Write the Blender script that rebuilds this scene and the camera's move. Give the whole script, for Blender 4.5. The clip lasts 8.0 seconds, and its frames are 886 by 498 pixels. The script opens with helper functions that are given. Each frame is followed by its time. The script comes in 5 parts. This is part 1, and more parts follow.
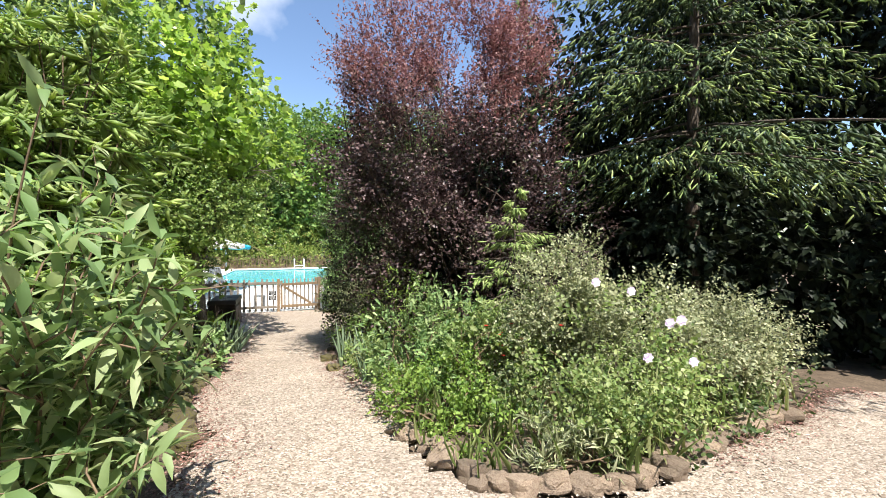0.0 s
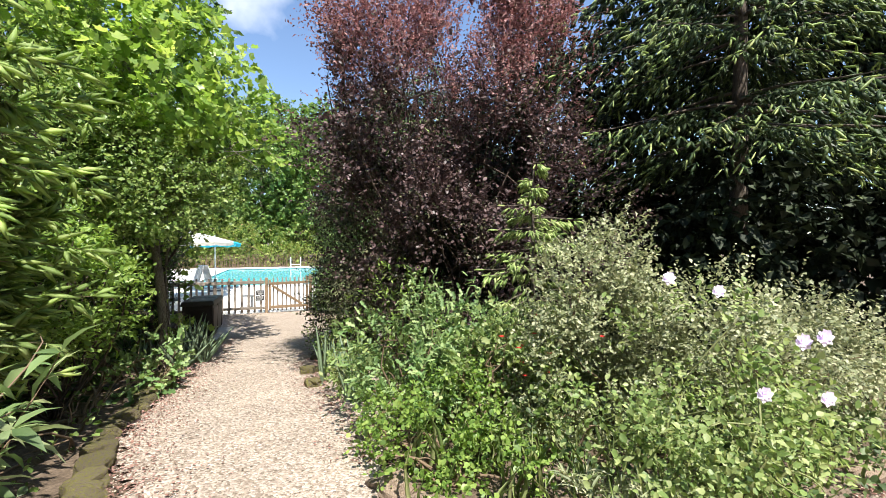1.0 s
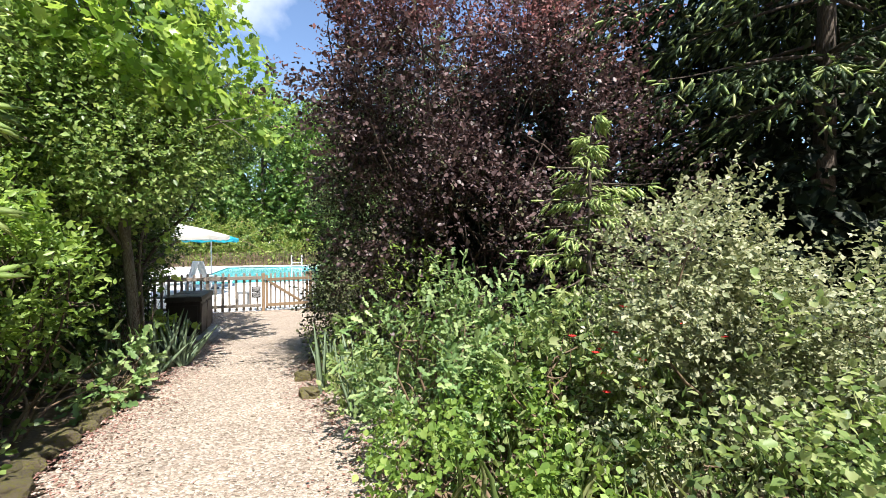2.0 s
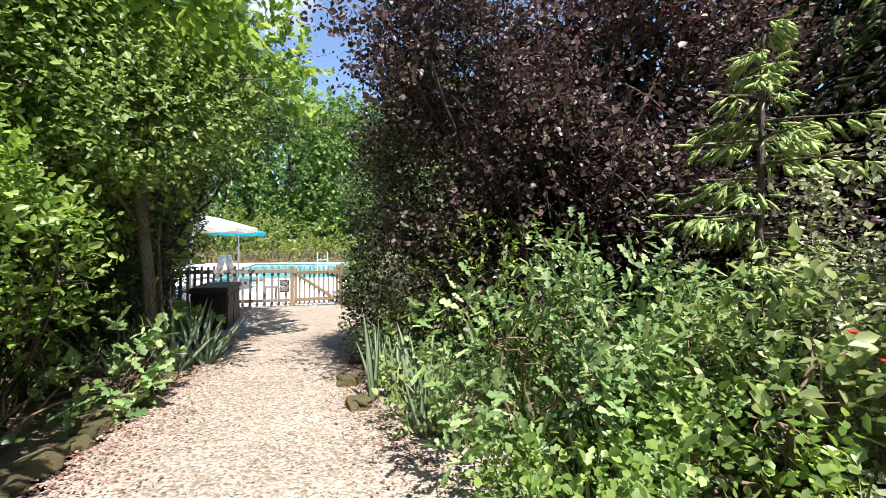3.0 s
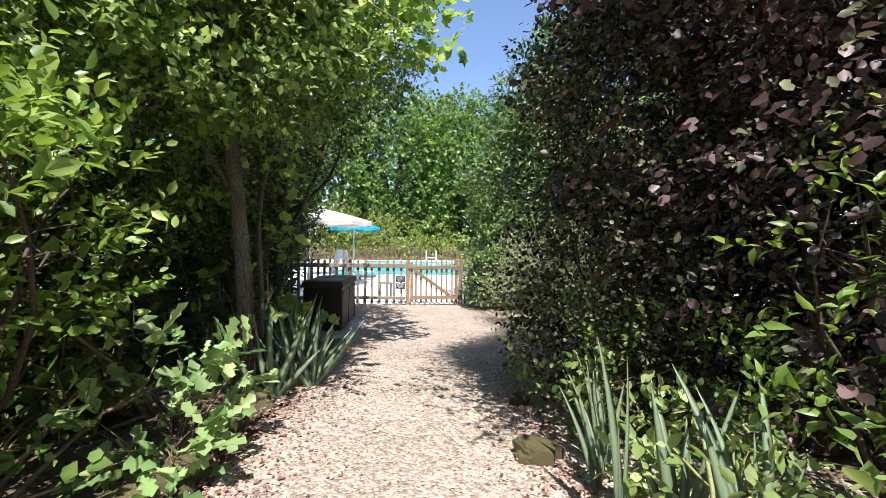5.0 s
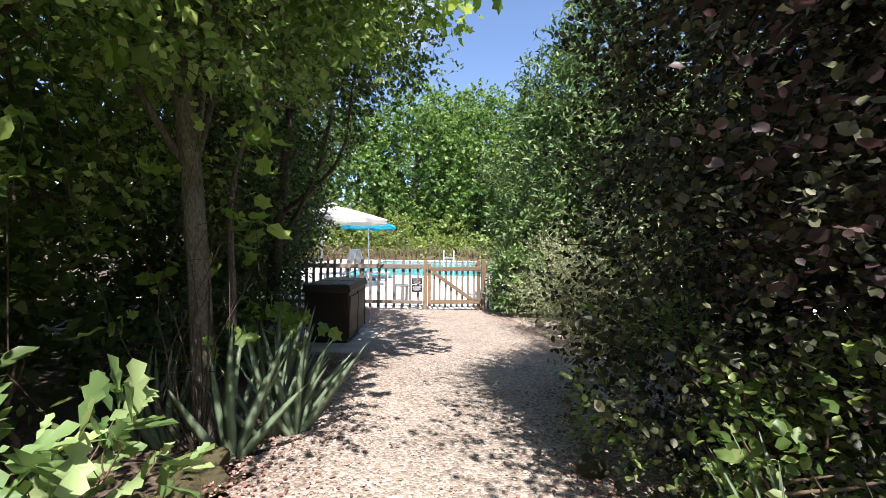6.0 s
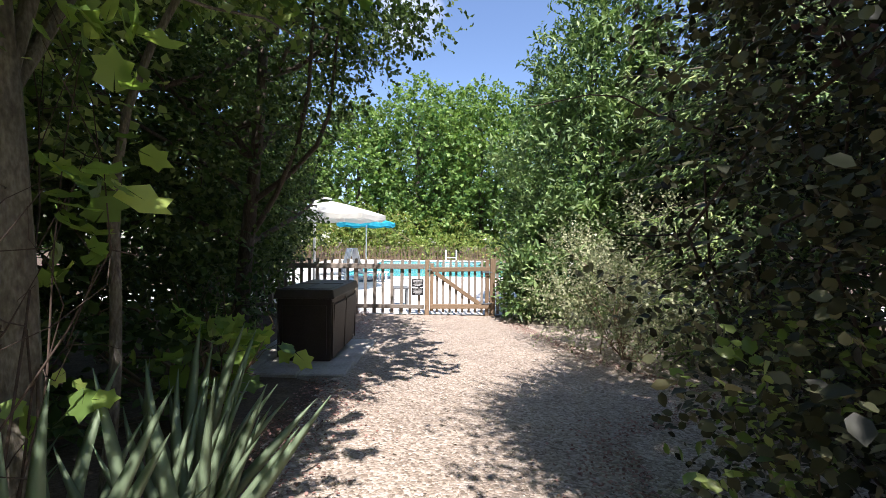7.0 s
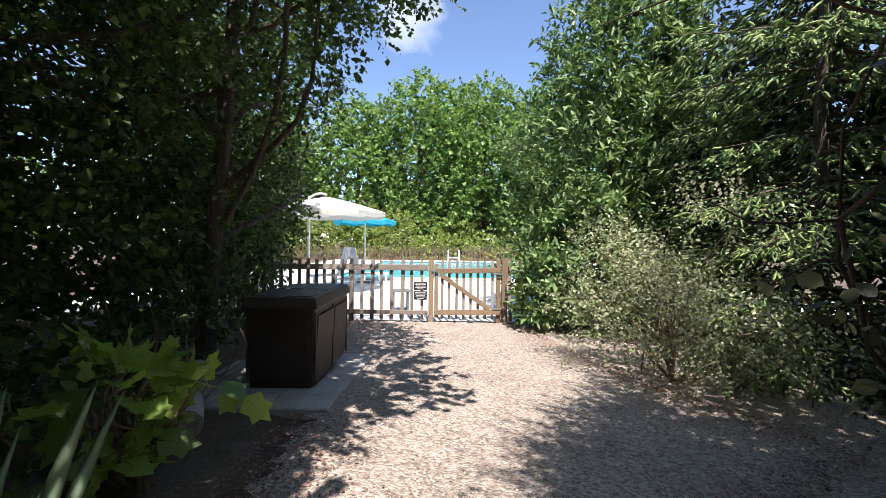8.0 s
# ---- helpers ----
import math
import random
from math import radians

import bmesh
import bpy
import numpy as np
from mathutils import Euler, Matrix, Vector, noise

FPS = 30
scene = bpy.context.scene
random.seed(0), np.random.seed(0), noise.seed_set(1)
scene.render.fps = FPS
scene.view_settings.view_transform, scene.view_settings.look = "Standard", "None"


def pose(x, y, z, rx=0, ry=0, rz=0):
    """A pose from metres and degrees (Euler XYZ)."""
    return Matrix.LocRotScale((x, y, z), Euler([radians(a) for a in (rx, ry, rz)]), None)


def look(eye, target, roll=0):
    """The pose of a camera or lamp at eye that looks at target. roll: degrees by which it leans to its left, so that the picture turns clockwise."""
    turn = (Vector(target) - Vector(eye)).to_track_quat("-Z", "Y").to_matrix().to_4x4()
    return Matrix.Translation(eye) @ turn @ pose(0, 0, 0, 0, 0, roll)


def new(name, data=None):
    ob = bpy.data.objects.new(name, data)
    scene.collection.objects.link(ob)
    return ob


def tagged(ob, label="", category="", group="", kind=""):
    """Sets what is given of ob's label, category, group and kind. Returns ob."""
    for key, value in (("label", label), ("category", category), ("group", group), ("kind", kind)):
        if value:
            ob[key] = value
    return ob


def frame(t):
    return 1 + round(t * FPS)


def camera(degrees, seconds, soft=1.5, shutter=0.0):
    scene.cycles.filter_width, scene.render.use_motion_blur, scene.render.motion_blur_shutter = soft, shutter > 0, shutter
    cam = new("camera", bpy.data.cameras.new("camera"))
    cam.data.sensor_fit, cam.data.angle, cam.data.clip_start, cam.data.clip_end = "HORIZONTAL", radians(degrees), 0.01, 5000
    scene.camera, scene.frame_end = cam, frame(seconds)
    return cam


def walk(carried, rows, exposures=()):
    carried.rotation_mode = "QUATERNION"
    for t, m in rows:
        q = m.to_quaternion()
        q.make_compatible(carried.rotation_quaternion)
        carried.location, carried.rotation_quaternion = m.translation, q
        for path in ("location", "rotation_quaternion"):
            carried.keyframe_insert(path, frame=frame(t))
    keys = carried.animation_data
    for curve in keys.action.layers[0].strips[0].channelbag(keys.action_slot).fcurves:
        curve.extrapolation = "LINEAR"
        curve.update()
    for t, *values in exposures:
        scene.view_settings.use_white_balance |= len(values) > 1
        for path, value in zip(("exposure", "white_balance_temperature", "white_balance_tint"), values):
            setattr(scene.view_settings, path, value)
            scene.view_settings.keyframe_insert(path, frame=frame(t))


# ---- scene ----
cam = camera(95.1, 8.0, soft=0.85)
METRES, EYE, TILT, LEAN, TURN = 8.3, 2.54, -1.0, 0.0, 0.0
ROWS = [
    (0.0, 0.0, 0.0, 0.0, -0.0, 0.0, -0.0),
    (0.5, -0.0006, 0.0614, -0.0089, 0.06, 0.01, -0.04),
    (1.0, -0.0017, 0.1285, -0.013, 0.05, -0.06, 0.02),
    (2.5, -0.0644, 0.3056, -0.0565, 0.99, 0.07, -0.32),
    (3.0, -0.0998, 0.3633, -0.0695, 3.34, 0.12, -0.44),
    (3.5, -0.1306, 0.4145, -0.0792, 6.66, 0.16, -0.41),
    (4.0, -0.166, 0.4635, -0.0866, 11.46, 0.14, -0.76),
    (4.5, -0.1925, 0.5097, -0.0908, 14.61, 0.09, -0.76),
    (5.0, -0.2195, 0.5666, -0.0937, 17.64, 0.03, -0.9),
    (6.5, -0.2932, 0.738, -0.0988, 20.12, 0.03, -1.02),
    (7.0, -0.3196, 0.8013, -0.1023, 20.22, 0.02, -1.02),
    (7.5, -0.3407, 0.8519, -0.1049, 20.36, 0.0, -1.04),
    (8.0, -0.3694, 0.9042, -0.1056, 20.36, 0.05, -1.03),
]
walk(cam, [(t, pose(0, 0, EYE, TILT, LEAN, TURN) @ pose(METRES * x, METRES * y, METRES * z, 90 + pitch, roll, yaw)) for t, x, y, z, yaw, pitch, roll in ROWS],
     exposures=[(0.0, 0.9, 6480, 10), (2.5, 0.98, 6380, 12), (4.5, 0.97, 6300, 14), (6.5, 0.9, 6250, 18), (8.0, 0.9, 6270, 18)])

# ---- world, sun, exposure ----
SUN_ELEV, SUN_AZ = 60.0, 150.0   # degrees; azimuth clockwise from +y
world = bpy.data.worlds.new("sky_world")
scene.world = world
world.use_nodes = True
wn, wl = world.node_tree.nodes, world.node_tree.links
wn.clear()
w_out = wn.new("ShaderNodeOutputWorld")
w_bg = wn.new("ShaderNodeBackground")
w_sky = wn.new("ShaderNodeTexSky")
w_sky.sky_type = "NISHITA"
w_sky.sun_disc = False
w_sky.sun_elevation, w_sky.sun_rotation = radians(SUN_ELEV), radians(SUN_AZ)
w_sky.air_density, w_sky.dust_density, w_sky.ozone_density = 1.0, 0.5, 2.6
w_bg.inputs["Strength"].default_value = 0.13
# a few fair-weather clouds drifting over the woods
w_geo = wn.new("ShaderNodeTexCoord")
w_noise = wn.new("ShaderNodeTexNoise")
w_noise.inputs["Scale"].default_value = 9.0
w_noise.inputs["Detail"].default_value = 7.0
w_dot = wn.new("ShaderNodeVectorMath")
w_dot.operation = "DISTANCE"
w_dot.inputs[1].default_value = (-0.385, 0.79, 0.49)
w_sum = wn.new("ShaderNodeMath")
w_sum.operation = "MULTIPLY_ADD"
w_sum.inputs[1].default_value = -4.5
w_ramp = wn.new("ShaderNodeMapRange")
w_ramp.inputs["From Min"].default_value = 0.16
w_ramp.inputs["From Max"].default_value = 0.62
w_ramp.inputs["To Max"].default_value = 0.85
w_mix = wn.new("ShaderNodeMix")
w_mix.data_type = "RGBA"
w_mix.inputs["B"].default_value = (5.6, 5.9, 6.5, 1)
wl.new(w_geo.outputs["Generated"], w_noise.inputs["Vector"])
wl.new(w_geo.outputs["Generated"], w_dot.inputs[0])
wl.new(w_dot.outputs["Value"], w_sum.inputs[0])
wl.new(w_noise.outputs["Fac"], w_sum.inputs[2])
wl.new(w_sum.outputs["Value"], w_ramp.inputs["Value"])
wl.new(w_ramp.outputs["Result"], w_mix.inputs["Factor"])
wl.new(w_sky.outputs["Color"], w_mix.inputs["A"])
wl.new(w_mix.outputs["Result"], w_bg.inputs["Color"])
wl.new(w_bg.outputs["Background"], w_out.inputs["Surface"])

sun_data = bpy.data.lights.new("sun", "SUN")
sun_data.energy, sun_data.angle, sun_data.color = 5.4, radians(0.5), (1.0, 0.95, 0.86)
sun = new("sun", sun_data)
sx = math.cos(radians(SUN_ELEV)) * math.sin(radians(SUN_AZ))
sy = math.cos(radians(SUN_ELEV)) * math.cos(radians(SUN_AZ))
sun.matrix_world = look((sx * 60, sy * 60, math.sin(radians(SUN_ELEV)) * 60), (0, 0, 0))

# ---- materials ----
def node_mat(name):
    m = bpy.data.materials.new(name)
    m.use_nodes = True
    nt = m.node_tree
    nt.nodes.clear()
    return m, nt.nodes, nt.links


def ramp(nodes, stops):
    r = nodes.new("ShaderNodeValToRGB")
    e = r.color_ramp.elements
    while len(e) < len(stops):
        e.new(0.5)
    for k, (p, c) in enumerate(stops):
        e[k].position, e[k].color = p, (*c, 1)
    return r


def leaf_mat(name, dark, mid, light, trans=0.35, rough=0.45, warm=None, gloss=0.4):
    """Foliage: each leaf its own tint, slightly glossy, lit through from behind."""
    m, n, l = node_mat(name)
    geo = n.new("ShaderNodeNewGeometry")
    dark, mid, light = ((c[0] * 1.14, c[1] * 1.02, c[2] * 1.3) for c in (dark, mid, light))
    r = ramp(n, [(0.0, dark), (0.45, mid), (0.93, light), (1.0, warm or light)])
    l.new(geo.outputs["Random Per Island"], r.inputs["Fac"])
    tc = n.new("ShaderNodeTexCoord")
    big = n.new("ShaderNodeTexNoise")
    big.inputs["Scale"].default_value, big.inputs["Detail"].default_value = 1.3, 3.0
    l.new(tc.outputs["Object"], big.inputs["Vector"])
    hsv = n.new("ShaderNodeHueSaturation")
    mr = n.new("ShaderNodeMapRange")
    mr.inputs["From Min"].default_value, mr.inputs["From Max"].default_value = 0.3, 0.7
    mr.inputs["To Min"].default_value, mr.inputs["To Max"].default_value = 0.72, 1.25
    l.new(big.outputs["Fac"], mr.inputs["Value"])
    l.new(mr.outputs["Result"], hsv.inputs["Value"])
    l.new(r.outputs["Color"], hsv.inputs["Color"])
    p = n.new("ShaderNodeBsdfPrincipled")
    p.inputs["Roughness"].default_value = rough
    p.inputs["Specular IOR Level"].default_value = gloss
    l.new(hsv.outputs["Color"], p.inputs["Base Color"])
    t = n.new("ShaderNodeBsdfTranslucent")
    th = n.new("ShaderNodeHueSaturation")
    th.inputs["Hue"].default_value, th.inputs["Saturation"].default_value, th.inputs["Value"].default_value = 0.487, 1.12, 1.7
    l.new(hsv.outputs["Color"], th.inputs["Color"])
    l.new(th.outputs["Color"], t.inputs["Color"])
    mx = n.new("ShaderNodeMixShader")
    mx.inputs["Fac"].default_value = trans
    l.new(p.outputs["BSDF"], mx.inputs[1])
    l.new(t.outputs["BSDF"], mx.inputs[2])
    o = n.new("ShaderNodeOutputMaterial")
    l.new(mx.outputs["Shader"], o.inputs["Surface"])
    return m


def solid_mat(name, stops, scale=8.0, rough=0.8, bump=0.3, fine=60.0, stretch=(1, 1, 1), metallic=0.0, pieces=0.0, spec=0.4, dist=0.01):
    """A rough surface: two scales of noise in the colour, fine bump, each piece a little different."""
    m, n, l = node_mat(name)
    tc = n.new("ShaderNodeTexCoord")
    mp = n.new("ShaderNodeMapping")
    mp.inputs["Scale"].default_value = stretch
    l.new(tc.outputs["Object"], mp.inputs["Vector"])
    a = n.new("ShaderNodeTexNoise")
    a.inputs["Scale"].default_value, a.inputs["Detail"].default_value, a.inputs["Roughness"].default_value = scale, 6.0, 0.6
    b = n.new("ShaderNodeTexNoise")
    b.inputs["Scale"].default_value, b.inputs["Detail"].default_value = fine, 4.0
    for k in (a, b):
        l.new(mp.outputs["Vector"], k.inputs["Vector"])
    s = n.new("ShaderNodeMath")
    s.operation = "MULTIPLY_ADD"
    s.inputs[1].default_value = 0.55
    l.new(b.outputs["Fac"], s.inputs[0])
    s2 = n.new("ShaderNodeMath")
    s2.operation = "MULTIPLY"
    s2.inputs[1].default_value = 0.5
    l.new(a.outputs["Fac"], s2.inputs[0])
    l.new(s2.outputs["Value"], s.inputs[2])
    r = ramp(n, stops)
    l.new(s.outputs["Value"], r.inputs["Fac"])
    col = r.outputs["Color"]
    if pieces:
        oi = n.new("ShaderNodeObjectInfo")
        hs = n.new("ShaderNodeHueSaturation")
        mr = n.new("ShaderNodeMapRange")
        mr.inputs["To Min"].default_value, mr.inputs["To Max"].default_value = 1 - pieces, 1 + pieces
        l.new(oi.outputs["Random"], mr.inputs["Value"])
        l.new(mr.outputs["Result"], hs.inputs["Value"])
        l.new(col, hs.inputs["Color"])
        col = hs.outputs["Color"]
    p = n.new("ShaderNodeBsdfPrincipled")
    p.inputs["Roughness"].default_value, p.inputs["Metallic"].default_value = rough, metallic
    p.inputs["Specular IOR Level"].default_value = spec
    l.new(col, p.inputs["Base Color"])
    bp = n.new("ShaderNodeBump")
    bp.inputs["Strength"].default_value, bp.inputs["Distance"].default_value = bump, dist
    l.new(s.outputs["Value"], bp.inputs["Height"])
    l.new(bp.outputs["Normal"], p.inputs["Normal"])
    o = n.new("ShaderNodeOutputMaterial")
    l.new(p.outputs["BSDF"], o.inputs["Surface"])
    return m


def pebble_mat():
    m, n, l = node_mat("pebble")
    geo = n.new("ShaderNodeNewGeometry")
    r = ramp(n, [(0.0, (0.19, 0.15, 0.115)), (0.25, (0.31, 0.25, 0.195)), (0.6, (0.415, 0.345, 0.28)), (1.0, (0.56, 0.485, 0.415))])
    l.new(geo.outputs["Random Per Island"], r.inputs["Fac"])
    p = n.new("ShaderNodeBsdfPrincipled")
    p.inputs["Roughness"].default_value = 0.8
    l.new(r.outputs["Color"], p.inputs["Base Color"])
    o = n.new("ShaderNodeOutputMaterial")
    l.new(p.outputs["BSDF"], o.inputs["Surface"])
    return m


def gravel_mat():
    m, n, l = node_mat("gravel_bed")
    tc = n.new("ShaderNodeTexCoord")
    v = n.new("ShaderNodeTexVoronoi")
    v.inputs["Scale"].default_value = 55.0
    big = n.new("ShaderNodeTexNoise")
    big.inputs["Scale"].default_value, big.inputs["Detail"].default_value = 1.6, 5.0
    for k in (v, big):
        l.new(tc.outputs["Object"], k.inputs["Vector"])
    bw = n.new("ShaderNodeSeparateColor")
    l.new(v.outputs["Color"], bw.inputs["Color"])
    r = ramp(n, [(0.0, (0.18, 0.14, 0.105)), (0.3, (0.305, 0.245, 0.19)), (0.65, (0.405, 0.335, 0.275)), (1.0, (0.53, 0.46, 0.39))])
    l.new(bw.outputs["Red"], r.inputs["Fac"])
    hs = n.new("ShaderNodeHueSaturation")
    mr = n.new("ShaderNodeMapRange")
    mr.inputs["From Min"].default_value, mr.inputs["From Max"].default_value = 0.3, 0.7
    mr.inputs["To Min"].default_value, mr.inputs["To Max"].default_value = 0.82, 1.08
    l.new(big.outputs["Fac"], mr.inputs["Value"])
    l.new(mr.outputs["Result"], hs.inputs["Value"])
    l.new(r.outputs["Color"], hs.inputs["Color"])
    p = n.new("ShaderNodeBsdfPrincipled")
    p.inputs["Roughness"].default_value = 0.85
    l.new(hs.outputs["Color"], p.inputs["Base Color"])
    bp = n.new("ShaderNodeBump")
    bp.inputs["Strength"].default_value, bp.inputs["Distance"].default_value = 0.9, 0.012
    bp.invert = True
    l.new(v.outputs["Distance"], bp.inputs["Height"])
    l.new(bp.outputs["Normal"], p.inputs["Normal"])
    o = n.new("ShaderNodeOutputMaterial")
    l.new(p.outputs["BSDF"], o.inputs["Surface"])
    return m


def water_mat():
    m, n, l = node_mat("pool_water")
    p = n.new("ShaderNodeBsdfPrincipled")
    p.inputs["Base Color"].default_value = (0.06, 0.55, 0.62, 1)
    p.inputs["Roughness"].default_value = 0.06
    p.inputs["IOR"].default_value = 1.33
    tc = n.new("ShaderNodeTexCoord")
    w = n.new("ShaderNodeTexNoise")
    w.inputs["Scale"].default_value, w.inputs["Detail"].default_value = 2.5, 3.0
    l.new(tc.outputs["Object"], w.inputs["Vector"])
    r = ramp(n, [(0.3, (0.05, 0.46, 0.55)), (0.7, (0.13, 0.66, 0.70))])
    l.new(w.outputs["Fac"], r.inputs["Fac"])
    l.new(r.outputs["Color"], p.inputs["Base Color"])
    bp = n.new("ShaderNodeBump")
    bp.inputs["Strength"].default_value, bp.inputs["Distance"].default_value = 0.25, 0.05
    l.new(w.outputs["Fac"], bp.inputs["Height"])
    l.new(bp.outputs["Normal"], p.inputs["Normal"])
    o = n.new("ShaderNodeOutputMaterial")
    l.new(p.outputs["BSDF"], o.inputs["Surface"])
    return m


M_PEBBLE, M_GRAVEL, M_WATER = pebble_mat(), gravel_mat(), water_mat()
M_SOIL = solid_mat("soil", [(0.3, (0.05, 0.035, 0.024)), (0.5, (0.11, 0.08, 0.055)), (0.7, (0.19, 0.14, 0.10))], 5, 0.95, 0.8, 45, dist=0.03)
M_LITTER = leaf_mat("dry_litter", (0.10, 0.055, 0.033), (0.20, 0.115, 0.07), (0.33, 0.225, 0.15), 0.05, 0.8)
M_BARK = solid_mat("bark", [(0.3, (0.035, 0.027, 0.02)), (0.5, (0.09, 0.07, 0.055)), (0.7, (0.19, 0.16, 0.13))], 6, 0.9, 0.8, 40, (3, 3, 0.6), dist=0.02)
M_PALEBARK = solid_mat("lichened_bark", [(0.3, (0.07, 0.058, 0.045)), (0.5, (0.16, 0.14, 0.11)), (0.7, (0.30, 0.28, 0.23))], 5, 0.9, 0.8, 35, (2.5, 2.5, 0.9), dist=0.02)
M_TWIG = solid_mat("twig", [(0.3, (0.10, 0.065, 0.04)), (0.7, (0.24, 0.17, 0.11))], 20, 0.85, 0.3)
M_DARKTWIG = solid_mat("dark_twig", [(0.3, (0.035, 0.024, 0.018)), (0.7, (0.10, 0.07, 0.055))], 20, 0.85, 0.3)
M_STALK = solid_mat("green_stalk", [(0.3, (0.12, 0.14, 0.05)), (0.7, (0.26, 0.28, 0.12))], 20, 0.7, 0.2)
M_STONE = solid_mat("edging_stone", [(0.28, (0.08, 0.05, 0.038)), (0.46, (0.21, 0.145, 0.10)), (0.58, (0.33, 0.26, 0.20)), (0.72, (0.27, 0.19, 0.07))], 7, 0.9, 0.8, 50, pieces=0.35, dist=0.02)
M_MOSS = solid_mat("mossy_stone", [(0.3, (0.045, 0.034, 0.026)), (0.42, (0.12, 0.09, 0.068)), (0.5, (0.19, 0.155, 0.11)), (0.56, (0.15, 0.14, 0.03)), (0.72, (0.27, 0.25, 0.06))], 6, 0.95, 1.0, 45, pieces=0.3, dist=0.035)
M_WOOD_GREY = solid_mat("weathered_wood", [(0.3, (0.13, 0.11, 0.09)), (0.55, (0.27, 0.23, 0.19)), (0.8, (0.40, 0.35, 0.30))], 5, 0.85, 0.4, 30, (12, 12, 1.0), pieces=0.2)
M_WOOD_BROWN = solid_mat("stained_wood", [(0.3, (0.12, 0.078, 0.045)), (0.55, (0.245, 0.17, 0.105)), (0.8, (0.36, 0.265, 0.175))], 5, 0.8, 0.4, 30, (10, 10, 1.0), pieces=0.15)
M_CONCRETE = solid_mat("concrete_slab", [(0.3, (0.25, 0.23, 0.20)), (0.55, (0.42, 0.39, 0.35)), (0.8, (0.55, 0.52, 0.47))], 4, 0.9, 0.5, 70, pieces=0.12)
M_TERRACE = solid_mat("terrace_stone", [(0.3, (0.62, 0.60, 0.56)), (0.6, (0.76, 0.74, 0.70)), (0.8, (0.84, 0.82, 0.79))], 2, 0.75, 0.2, 30, pieces=0.06)
M_BOX = solid_mat("dark_resin", [(0.3, (0.020, 0.015, 0.013)), (0.6, (0.040, 0.030, 0.026)), (0.85, (0.06, 0.05, 0.043))], 4, 0.55, 0.25, 80)
M_BOXTRIM = solid_mat("worn_resin_trim", [(0.3, (0.035, 0.028, 0.024)), (0.6, (0.06, 0.048, 0.042)), (0.85, (0.10, 0.085, 0.075))], 4, 0.5, 0.15, 80)
M_WHITE = solid_mat("white_plastic", [(0.3, (0.70, 0.70, 0.69)), (0.7, (0.82, 0.82, 0.81))], 3, 0.45, 0.05, 30)
M_CANVAS = solid_mat("cream_canvas", [(0.3, (0.70, 0.69, 0.64)), (0.7, (0.82, 0.81, 0.76))], 2, 0.9, 0.2, 120)
M_TURQ = solid_mat("turquoise_canvas", [(0.3, (0.03, 0.40, 0.52)), (0.7, (0.05, 0.52, 0.64))], 2, 0.85, 0.2, 120)
M_POLE = solid_mat("pale_metal_pole", [(0.3, (0.60, 0.60, 0.60)), (0.7, (0.75, 0.75, 0.74))], 5, 0.4, 0.05, 60)
M_BLACK = solid_mat("black_board", [(0.3, (0.012, 0.012, 0.013)), (0.7, (0.03, 0.03, 0.032))], 5, 0.5, 0.1, 50)
M_BARS = solid_mat("pale_print", [(0.3, (0.5, 0.5, 0.5)), (0.7, (0.65, 0.65, 0.65))], 5, 0.6, 0.0, 50)
M_GREY = solid_mat("grey_plastic", [(0.3, (0.10, 0.11, 0.12)), (0.7, (0.17, 0.18, 0.19))], 5, 0.5, 0.1, 50)

L_BUDD = leaf_mat("buddleia_leaf", (0.085, 0.16, 0.045), (0.17, 0.285, 0.085), (0.34, 0.45, 0.18), 0.32, 0.55)
L_FEATHER = leaf_mat("feathery_leaf", (0.14, 0.23, 0.05), (0.26, 0.40, 0.10), (0.40, 0.54, 0.16), 0.45, 0.6)
L_TULIP = leaf_mat("tulip_leaf", (0.10, 0.195, 0.035), (0.19, 0.335, 0.058), (0.35, 0.50, 0.11), 0.45, 0.36)
L_SMALL = leaf_mat("small_leaf", (0.062, 0.125, 0.026), (0.14, 0.245, 0.052), (0.31, 0.43, 0.125), 0.4, 0.36)
L_SHRUB = leaf_mat("shrub_leaf", (0.08, 0.16, 0.025), (0.15, 0.27, 0.045), (0.27, 0.41, 0.085), 0.38, 0.4)
L_PLUM = leaf_mat("plum_leaf", (0.030, 0.021, 0.016), (0.062, 0.044, 0.033), (0.16, 0.122, 0.092), 0.2, 0.42, gloss=0.3)
L_PLUMTOP = leaf_mat("red_plume", (0.10, 0.054, 0.04), (0.21, 0.115, 0.08), (0.36, 0.235, 0.17), 0.28, 0.6)
L_TIP = leaf_mat("spruce_tip", (0.14, 0.24, 0.055), (0.26, 0.395, 0.095), (0.40, 0.51, 0.165), 0.22, 0.5)
L_SPRUCE = leaf_mat("spruce_needle", (0.02, 0.042, 0.014), (0.042, 0.078, 0.025), (0.10, 0.16, 0.045), 0.1, 0.5, gloss=0.25)
L_CONIF = leaf_mat("conifer_needle", (0.05, 0.105, 0.028), (0.105, 0.20, 0.05), (0.22, 0.34, 0.10), 0.18, 0.5)
L_TEAL = leaf_mat("bluegreen_leaf", (0.075, 0.155, 0.04), (0.155, 0.275, 0.076), (0.30, 0.43, 0.145), 0.28, 0.5)
L_LIME = leaf_mat("lime_leaf", (0.10, 0.18, 0.04), (0.19, 0.30, 0.075), (0.34, 0.44, 0.15), 0.36, 0.45)
